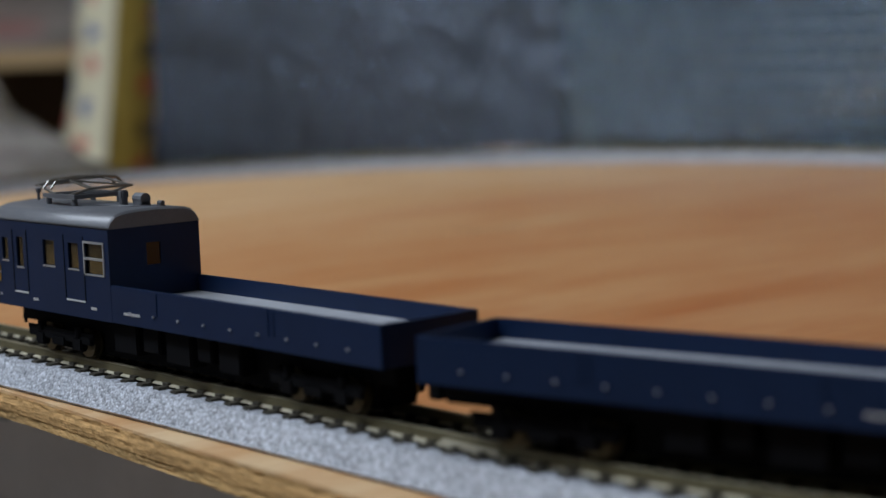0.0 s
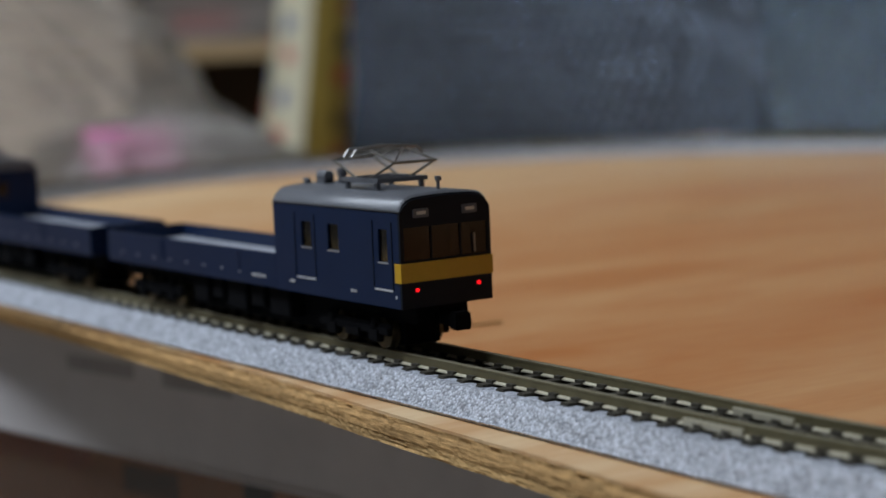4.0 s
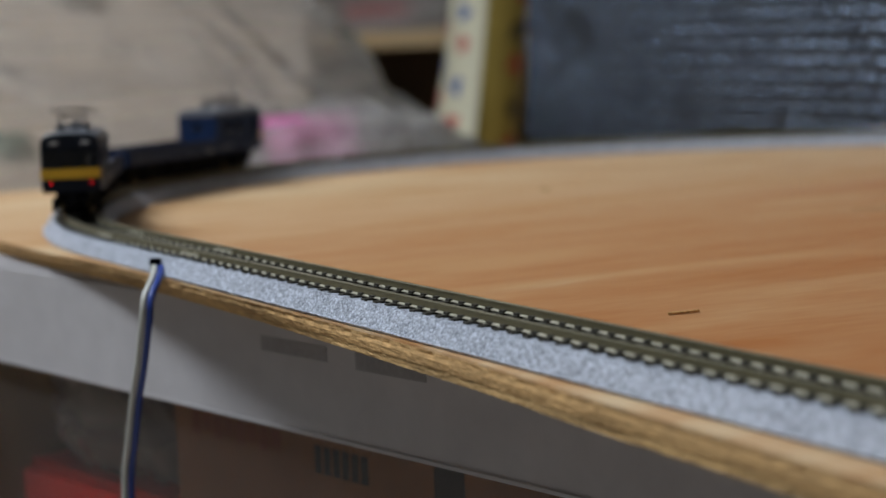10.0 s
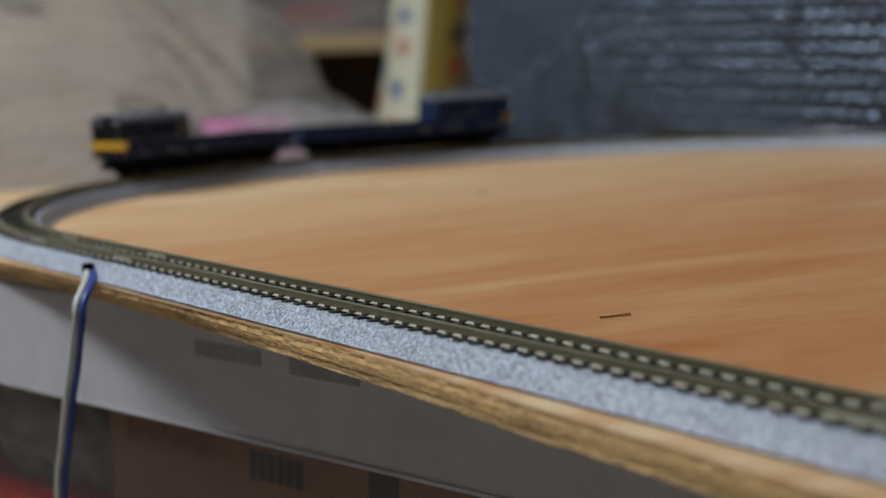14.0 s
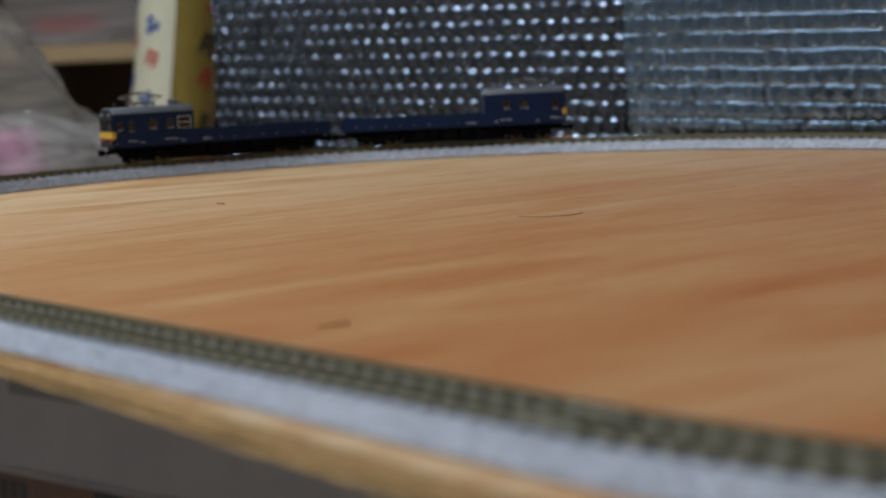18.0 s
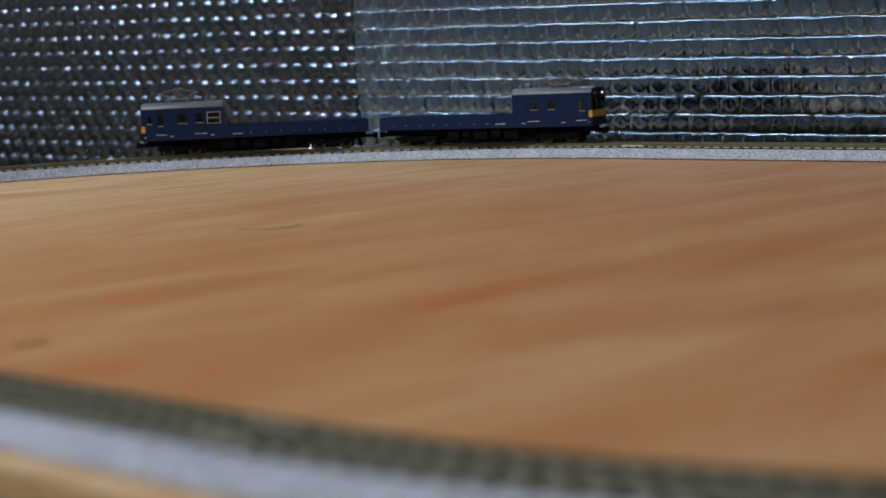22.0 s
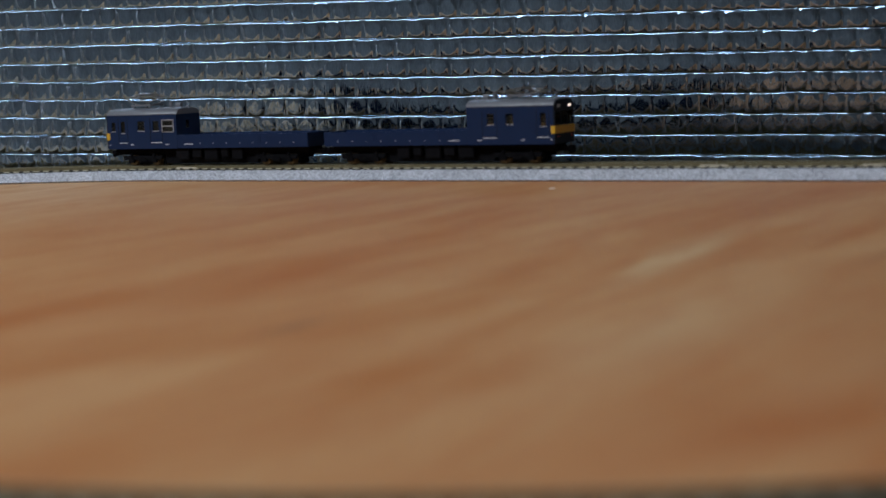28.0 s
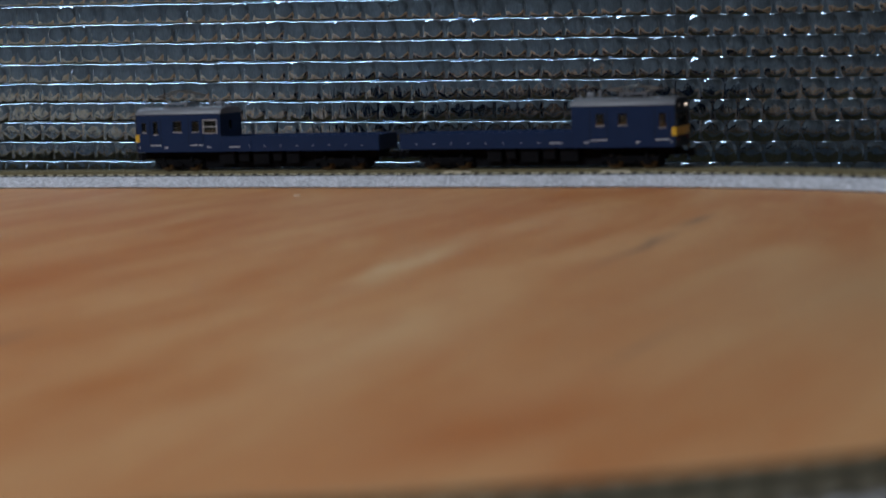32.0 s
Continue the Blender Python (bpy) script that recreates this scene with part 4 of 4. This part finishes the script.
# ---- behind the board ----
def bubble_sheet(name, label, plan, z0, z1, pitch, row, seed, material, shift=0.0, H=0.0009, square=(14.0, 22.0), pinch=(0.35, 0.65)):
    """Metallised bubble wrap hung along a line in plan: a film with rows of low domes on its near face."""
    rng = random.Random(seed)
    pts = spline(plan) if len(plan) > 2 else [Vector(p) for p in plan]
    lens = [(b - a).length for a, b in zip(pts, pts[1:])]
    total = sum(lens)

    def at(d):
        for a, b, l in zip(pts, pts[1:], lens):
            if d <= l + 1e-9:
                t = (b - a) / l
                return a + t * d, Vector((t.y, -t.x))
            d -= l
        t = (pts[-1] - pts[-2]).normalized()
        return pts[-1] + t * d, Vector((t.y, -t.x))

    verts, faces = [], []
    # back film
    n, m = int(total / 0.01), 12
    for i in range(n + 1):
        p, q = at(total * i / n)
        for j in range(m + 1):
            z = z0 + (z1 - z0) * j / m - 0.0209 * p.x
            w = 0.0012 * noise.noise(Vector((p.x * 9, p.y * 9, z * 12 + seed)))
            verts.append((p.x + q.x * w, p.y + q.y * w, z))
    for i in range(n):
        for j in range(m):
            a = i * (m + 1) + j
            faces.append((a, a + 1, a + m + 2, a + m + 1))
    # rows of squarish pillows, their rims meeting from bubble to bubble
    us = (-1.0, -0.93, -0.87, -0.8, -0.7, -0.55, -0.3, 0.0, 0.3, 0.55, 0.7, 0.8, 0.87, 0.93)
    vs = (-1.0, -0.97, -0.93, -0.87, -0.78, -0.55, -0.2, 0.2, 0.5, 0.66, 0.76, 0.83, 0.88, 0.915, 0.945, 0.972)
    cols = int(total / pitch)
    for k in range(int((z1 - z0) / row)):
        zc = z0 + row * (k + 0.5)
        lift = [(H * rng.uniform(0.75, 1.15), rng.uniform(-0.05, 0.05), rng.uniform(-0.03, 0.03), rng.uniform(*square)) for c in range(cols + 1)]
        off = (0.5 if k % 2 else 0.0) * pitch + shift
        base = len(verts)
        line = 0
        sag = rng.uniform(0, 9)
        for c in range(-1, cols + 1):
            h, tx, tz, e = lift[c]
            slack = max(0, min(1, (at(max(0, off + pitch * c))[0].x - 0.295) / 0.04))
            dip = min(1, rng.uniform(*pinch) + slack)
            h *= 1 - 0.35 * slack
            e += (7.0 - e) * slack
            for uu in us:
                d = off + pitch * (c + 0.5 + 0.5 * uu)
                if d > total or d < 0:
                    continue
                p, q = at(d)
                dz = 0.0006 * noise.noise(Vector((d * 55, sag, 0)))
                line += 1
                for vv in (*vs, 1.0):
                    r_ = math.hypot(uu * pitch, vv * row) / (0.89 * pitch)
                    dome = max(0, 1 - r_ ** e)
                    hh = h * ((1 - dip) * (1 - abs(vv) ** 22) + dip * dome) + (tx * uu * (1 - uu * uu) + tz * vv * (1 - vv * vv)) * 0.003 + 0.0004
                    z = zc + 0.5 * row * vv
                    w = 0.0012 * noise.noise(Vector((p.x * 9, p.y * 9, z * 12 + seed)))
                    o = p + q * (w + hh)
                    verts.append((o.x, o.y, z + dz - 0.0209 * p.x))
        nv = len(vs) + 1
        for i in range(line - 1):
            for j in range(nv - 1):
                a = base + i * nv + j
                faces.append((a, a + 1, a + nv + 1, a + nv))
    wrap = thing(name, label, "bubble wrap")
    for pname, fs, kind in (("film", faces[:n * m], ""), ("bubble_layer", faces[n * m:], "stuff")):
        me = bpy.data.meshes.new(pname)
        used = sorted({v for f in fs for v in f})
        at_new = {v: i for i, v in enumerate(used)}
        me.from_pydata([verts[v] for v in used], [], [tuple(at_new[v] for v in f) for f in fs])
        me.materials.append(material)
        for f in me.polygons:
            f.use_smooth = True
        ob = new(pname, me)
        ob.parent = wrap
        if kind:
            ob["kind"] = kind
    return wrap


def letter(name, kind, m, radius, parent):
    """A small printed block mark bent round the roll."""
    shapes = {"A": [(-0.4, -0.5, -0.15, 0.4), (0.2, -0.5, 0.45, 0.5), (-0.4, 0.25, 0.4, 0.5), (-0.4, -0.15, 0.4, 0.05)], "H": [(-0.45, -0.5, -0.1, 0.2), (0.1, -0.3, 0.45, 0.5), (-0.2, -0.15, 0.3, 0.15)], "V": [(-0.45, 0.0, -0.1, 0.5), (0.1, -0.1, 0.45, 0.4), (-0.25, -0.5, 0.15, 0.1)], "X": [(-0.45, 0.15, 0.3, 0.5), (-0.15, -0.5, 0.2, 0.2), (0.2, -0.45, 0.45, -0.2)]}
    bm = bmesh.new()
    a0, z0, size, lean = m
    cl, sl = math.cos(lean), math.sin(lean)
    for x0, zz0, x1, zz1 in shapes[kind]:
        n = 4
        for i in range(n):
            quad = [(x0 + (x1 - x0) * i / n, zz0), (x0 + (x1 - x0) * (i + 1) / n, zz0), (x0 + (x1 - x0) * (i + 1) / n, zz1), (x0 + (x1 - x0) * i / n, zz1)]
            ring = []
            for px, pz in quad:
                t, z = a0 + (px * cl - pz * sl) * size / 0.029, z0 + (px * sl + pz * cl) * size
                ring.append(bm.verts.new((radius(t, z) * math.cos(t), radius(t, z) * math.sin(t), z)))
            bm.faces.new(ring)
    return part("mark", bm, M[name], parent)


# where the things behind the board stand
BEHIND = Matrix.Translation((-0.2447, 0.0841, -0.0297)) @ Matrix.Rotation(radians(0.39), 4, "Z") @ Matrix.Scale(1.5, 4)
BESIDE = Matrix.Translation((-0.0917, 0.0306, -0.0117)) @ Matrix.Rotation(radians(0.39), 4, "Z") @ Matrix.Scale(1.2, 4)
TABLE_TOP = -0.1005


def background():
    # foil sheets
    bubble_sheet("bubble_wrap", "dark silver metallised bubble wrap standing behind the far track", [(-0.3080, 0.6480), (0.90, 0.8445)], -0.0620, 0.185, 0.01265, 0.01076, 3, M["foil"], 0.0, 0.00099)
    bubble_sheet("bubble_wrap", "bluish silver bubble wrap lapped over its neighbour beside the paper roll", [(-0.6945, 0.5815), (-0.5900, 0.5990), (-0.4900, 0.6148), (-0.3975, 0.6316), (-0.3200, 0.6445), (-0.3030, 0.6476)], -0.0620, 0.185, 0.01243, 0.01076, 8, M["foil_dull"], 0.0, 0.00150, (3.2, 4.6), (0.85, 1.0))
    # roll of wrapping paper
    roll = thing("paper_roll", "rolled cream and gold wrapping paper with red and blue marks, leaning", "wrapping paper")
    r = 0.0275

    def cream(a, z):
        return r * (1.0 + 0.05 * noise.noise(Vector((a * 1.5, z * 22, 1))) + 0.34 * max(0, (0.10 - z) / 0.10) ** 1.5)

    def gold(a, z):
        return r * (0.96 + 0.06 * noise.noise(Vector((a * 1.5, z * 22, 1))) - 0.02 * max(0, (0.10 - z) / 0.10))

    for name, a0, a1, mm, radius in (("cream_sheet", 130, 268, "paper", cream), ("gold_sheet", 268, 490, "gold", gold)):
        bm = bmesh.new()
        rows = []
        n = 20
        for j in range(25):
            z = 0.40 * j / 24
            row = []
            for i in range(n + 1):
                a = radians(a0 + (a1 - a0) * i / n)
                rr = radius(a, z)
                row.append(bm.verts.new((rr * math.cos(a), rr * math.sin(a), z)))
            rows.append(row)
        for p, q in zip(rows, rows[1:]):
            for i in range(n):
                bm.faces.new((p[i], p[i + 1], q[i + 1], q[i]))
        part(name, bm, M[mm], roll, smooth=True)
    rng = random.Random(11)
    for j in range(14):
        for i, (a, inks) in enumerate(((192, ("ink_red", "ink_blue")), (232, ("ink_blue", "ink_red")), (318, ("ink_dark", "ink_red")))):
            letter(inks[j % 2], rng.choice("AHXV"), (radians(a + rng.uniform(-5, 5)), 0.020 + 0.0245 * j + 0.011 * (i % 2) + rng.uniform(-0.003, 0.003), rng.uniform(0.0105, 0.0145), rng.uniform(-0.6, 0.6)), lambda t, z, f=(cream if i < 2 else gold): f(t, z) + 0.0004, roll)
    part("core", rod(bmesh.new(), (0, 0, 0.0), (0, 0, 0.40), r * 0.8, 24), M["card"], roll)
    roll.matrix_world = BEHIND @ Matrix.Translation((-0.508, 0.422, -0.047)) @ Matrix.Rotation(radians(7), 4, (-0.80, 0.60, 0)) @ pose(0, 0, 0, 0, 0, 55)
    # clear bags
    def bag(label, c, rad, seed, amp, mm, taper=0.0):
        bm = bmesh.new()
        bmesh.ops.create_icosphere(bm, subdivisions=6, radius=1)
        for v in bm.verts:
            d = v.co.normalized()
            q = Vector((d.y * 0.8 + d.z * 0.6, d.z * 0.8 - d.y * 0.6, d.x))
            q = Vector((q.x * 4.6, q.y * 1.3, q.z * 2.0)) + Vector((seed, 0, 0))
            fold = 1 - 2 * abs(noise.noise(q)) + 0.5 * (1 - 2 * abs(noise.noise(q * 2.3))) + 0.22 * (1 - 2 * abs(noise.noise(q * 5.1)))
            w = 1 + amp * noise.noise(d * 1.7 + Vector((seed, 0, 0))) + amp * 0.34 * fold
            z = max(c[2] + d.z * rad[2] * w, -0.0738)
            narrow = 1 - taper * max(0, z - 0.02)
            v.co = Vector((c[0] + d.x * rad[0] * w, c[1] + d.y * rad[1] * w * narrow, z))
        ob = solo("plastic_bag", bm, mm, label, "plastic bag", smooth=True)
        ob.matrix_world = BESIDE
        return ob
    bag("large crumpled clear plastic bag with glints, over pale card", (-0.60, 0.10, -0.03), (0.13, 0.30, 0.24), 2.0, 0.22, M["bag"], 2.2)
    bag("small crumpled clear plastic bag slumped beside the board", (-0.50, 0.325, -0.020), (0.060, 0.085, 0.044), 7.0, 0.22, M["bag"])
    bag("low clear plastic bag slumped beside the paper roll", (-0.590, 0.385, -0.030), (0.045, 0.060, 0.052), 4.0, 0.22, M["bag"])
    solo("cardboard_carton", one_box(-0.62, 0, 0, 0.012, -0.0738, 0.28, bevel=0.003), M["card_pale"], "flattened pale beige carton leaning behind the plastic bag", "box").matrix_world = BESIDE @ pose(-0.752, 0.425, 0, 0, 0, 53)
    def sachet(name, c, size, turn, mm, label):
        bm = bmesh.new()
        bmesh.ops.create_grid(bm, x_segments=16, y_segments=12, size=0.5)
        top = bmesh.ops.duplicate(bm, geom=bm.verts[:] + bm.edges[:] + bm.faces[:])
        ups = {g for g in top["geom"] if isinstance(g, bmesh.types.BMVert)}
        for v in bm.verts:
            b = max(0, (1 - (2 * v.co.x) ** 2) * (1 - (2 * v.co.y) ** 2)) ** 0.5
            n = 0.12 * noise.noise(v.co * 5 + Vector((c[0] * 30, 0, 0)))
            v.co = Vector((v.co.x * size[0], v.co.y * size[1], (b * (1 if v in ups else -0.4) * 0.5 + n * b) * size[2]))
        bmesh.ops.remove_doubles(bm, verts=bm.verts, dist=0.0002)
        ob = solo(name, bm, mm, label, "packet", smooth=True)
        ob.matrix_world = BESIDE @ pose(*c, *turn)
    sachet("pink_packet", (-0.472, 0.290, 0.002), (0.045, 0.060, 0.020), (0, 62, -14), M["pink"], "crumpled pink packet inside a clear bag")
    sachet("green_packet", (-0.62, 0.150, 0.006), (0.022, 0.030, 0.012), (0, 60, 24), M["green"], "dull green packet inside a clear bag")
    # shelf
    lean = BEHIND @ Matrix.Translation((-1.2, 0.70, 0)) @ Matrix.Rotation(radians(-30), 4, "Z") @ Matrix.Translation((1.2, -0.70, 0))
    sh = thing("wooden_shelf", "open pale wooden shelf unit against the wall", "shelf")
    sh.matrix_world = lean
    for z in (0.060, 0.36, -0.25, -0.46):
        part("board", one_box(-1.62, -1.20, 0.20, 1.22, z, z + 0.018, bevel=0.001), M["shelf"], sh)
    for y in (0.182, 1.22):
        part("side", one_box(-1.62, -1.20, y, y + 0.018, -0.48, 0.60, bevel=0.001), M["shelf"], sh)
    part("back", one_box(-1.632, -1.62, 0.182, 1.238, -0.48, 0.60), M["shelf_shade"], sh, "back board with the recess's shade painted dark")
    solo("red_toy_box", one_box(-1.26, -1.215, 0.685, 0.755, 0.0905, 0.108, bevel=0.003), M["red"], "small red packaged toy on the shelf", "toy box").matrix_world = lean
    solo("clear_case", one_box(-1.30, -1.205, 0.655, 0.795, 0.078, 0.165, bevel=0.003), M["bag"], "clear plastic case with a red toy on the shelf", "case").matrix_world = lean
    solo("toy_stand", one_box(-1.27, -1.210, 0.675, 0.765, 0.0785, 0.0905, bevel=0.002), M["chest"], "grey tray under the red toy", "tray").matrix_world = lean
    solo("white_packet", one_box(-1.40, -1.25, 0.30, 0.60, 0.078, 0.20, bevel=0.01), M["card_pale"], "pale paper packet on the shelf", "packet").matrix_world = lean
    # side table under the bags
    tb = thing("side_table", "low dark wooden side table beside the board", "table")
    part("tabletop", one_box(-1.75, -0.44, -0.62, 1.05, TABLE_TOP - 0.025, TABLE_TOP, bevel=0.002), M["dark_wood"], tb)
    for x in (-1.70, -0.49):
        for y in (-0.57, 1.00):
            part("leg", one_box(x - 0.02, x + 0.02, y - 0.02, y + 0.02, -0.75, TABLE_TOP - 0.025), M["dark_wood"], tb)


def below():
    """The plastic chest that carries the board, and the boxes in it."""
    turn = pose(0.0075, -0.0030, 0, 0, 0, 10.53)
    ch = thing("storage_chest", "grey plastic storage chest with a clear front under the board", "storage chest")
    ch.matrix_world = turn
    part("top", one_box(-0.285, 0.62, 0.002, 0.52, -0.0200, -0.0056, bevel=0.002), M["chest"], ch)
    part("front_rail", one_box(-0.275, 0.62, -0.004, 0.0018, -0.040, -0.0062, bevel=0.0015), M["chest"], ch, "matt grey front rail")
    # two thin dark grey patches on the rail's front
    for a, b, c in ((0.070, 0.100, 0.0), (0.112, 0.140, 0.0006)):
        part("dark_patch", one_box(a, b, -0.00415, -0.00395, -0.0193 - c, -0.0152, bevel=0.00005), M["patch_grey"], ch, "dark patch on the rail")
    part("rail_lip", one_box(-0.275, 0.62, -0.0045, -0.0038, -0.0400, -0.0386, bevel=0.0003), M["chest"], ch, "raised lower lip of the rail")
    part("clear_front", one_box(-0.300, 0.61, -0.001, 0.0005, -0.40, -0.040), M["chest_clear"], ch, "clear plastic drawer front")
    part("left_post", one_box(-0.300, -0.128, 0.001, 0.05, -0.75, -0.040, bevel=0.002), M["dark_wood"], ch, "brown wooden post")
    part("right_post", one_box(0.585, 0.62, -0.002, 0.05, -0.75, -0.040), M["dark_wood"], ch)
    part("rear_wall", one_box(-0.28, 0.62, 0.50, 0.515, -0.75, -0.0205), M["dark_wood"], ch)
    part("drawer_floor", one_box(-0.262, 0.61, 0.004, 0.49, -0.262, -0.250), M["chest"], ch)
    part("lower_front", one_box(-0.262, 0.61, -0.001, 0.004, -0.749, -0.402), M["chest"], ch)
    bx = thing("cardboard_box", "brown cardboard box with faded red and dark print", "box")
    bx.matrix_world = turn
    part("carton", one_box(-0.005, 0.33, 0.012, 0.30, -0.2498, -0.044, bevel=0.002), M["card"], bx)
    for k in range(8):
        part("red_print", one_box(0.007 + 0.006 * k, 0.0115 + 0.006 * k, 0.01185, 0.01199, -0.0535 + (0.0015 if k % 2 else 0), -0.0465), M["print_red"], bx, "faded red print bar")
    for k in range(6):
        part("dark_print", one_box(0.070 + 0.0042 * k, 0.0733 + 0.0042 * k, 0.01185, 0.01199, -0.0560, -0.0480), M["ink_dark"], bx, "dark print bar")
    part("dark_print", one_box(0.122, 0.134, 0.01185, 0.01199, -0.070, -0.045), M["ink_dark"], bx, "dark print block")
    solo("red_lid_box", one_box(-0.112, -0.014, 0.012, 0.10, -0.2498, -0.0795, bevel=0.004), M["red"], "red plastic box with a lid in the chest", "box").matrix_world = turn
    sleeve = bmesh.new()
    bmesh.ops.create_grid(sleeve, x_segments=14, y_segments=20, size=0.5)
    for v in sleeve.verts:
        x, z = v.co.x, v.co.y
        v.co = Vector((-0.128 + (0.058 - 0.018 * (0.5 - z)) * x + 0.010 * (0.5 - z), -0.0045 - 0.0016 * math.cos(9 * x) + 0.001 * noise.noise(Vector((x * 3, z * 4, 2))), -0.056 + 0.046 * z))
    bmesh.ops.solidify(sleeve, geom=sleeve.faces[:], thickness=0.0004)
    solo("plastic_sleeve", sleeve, M["film"], "thin whitish plastic sleeve hanging at the chest's front", "plastic sleeve", smooth=True).matrix_world = turn
    crumple = bmesh.new()
    bmesh.ops.create_icosphere(crumple, subdivisions=5, radius=1)
    for v in crumple.verts:
        d = v.co.normalized()
        q = Vector((d.x * 2.6 + d.z * 2.2, d.z * 0.7, d.y * 2))
        w = 0.85 + 0.25 * (1 - 2 * abs(noise.noise(q))) + 0.1 * (1 - 2 * abs(noise.noise(q * 2.7)))
        v.co = Vector((-0.066 + 0.050 * d.x * w, 0.045 + 0.026 * d.y * w, max(min(-0.060 + 0.040 * d.z * w, -0.0405), -0.0793)))
    solo("plastic_bag", crumple, M["bag"], "crumpled thin plastic bag inside the chest", "plastic bag", smooth=True).matrix_world = turn


room()
SECTIONS = layout()
background()
below()
LEAD = motor_car("navy model works car with open wagon end and lit headlamps", 0.0030, "head")
TAIL = motor_car("navy model works car with raised pantograph and red tail lamps", 0.0056, "tail")
for section, a, b in SECTIONS:
    ties(section, a, b)

RUN = [(0, -1.2198), (0.5, -1.1966), (1, -1.174), (1.5, -1.1543), (2, -1.1276), (2.5, -1.1032), (4.5, -1.0063), (5, -0.9836), (5.5, -0.9589), (6, -0.9323), (6.5, -0.9045), (7, -0.8764), (7.5, -0.8489), (8, -0.8217), (8.5, -0.7908), (9, -0.7597), (9.5, -0.7288), (10, -0.7005), (10.5, -0.6758), (11, -0.6516), (11.5, -0.6267), (12, -0.6003), (12.5, -0.576), (13, -0.5523), (13.5, -0.5272), (15.5, -0.4349), (16, -0.4119), (16.5, -0.389), (17, -0.3677), (17.5, -0.3473), (18, -0.3261), (18.5, -0.3037), (19, -0.2809), (19.5, -0.259), (20, -0.2379), (20.5, -0.2167), (21, -0.1948), (21.5, -0.1742), (22, -0.1533), (22.5, -0.1329), (23, -0.1126), (23.5, -0.0926), (24, -0.0733), (24.5, -0.0541), (25, -0.0355), (25.5, -0.0163), (26, 0.0033), (26.5, 0.0227), (28.5, 0.1002), (29, 0.1191), (29.5, 0.1384), (30, 0.1593), (30.5, 0.1812), (31, 0.2028), (31.5, 0.2274), (32, 0.2504)]


def motions():
    at = {t: (Vector(eye), (Vector(target) - Vector(eye)).normalized()) for t, eye, target, roll in PATH}
    walk(focus_point, [(t, Matrix.Translation(at[t][0] + at[t][1] * d)) for t, d in FOCUS])
    walk(LEAD, [(t, car_pose(s + CAR_STEP / 2, False)) for t, s in RUN])
    walk(TAIL, [(t, car_pose(s - CAR_STEP / 2, True)) for t, s in RUN])


motions()
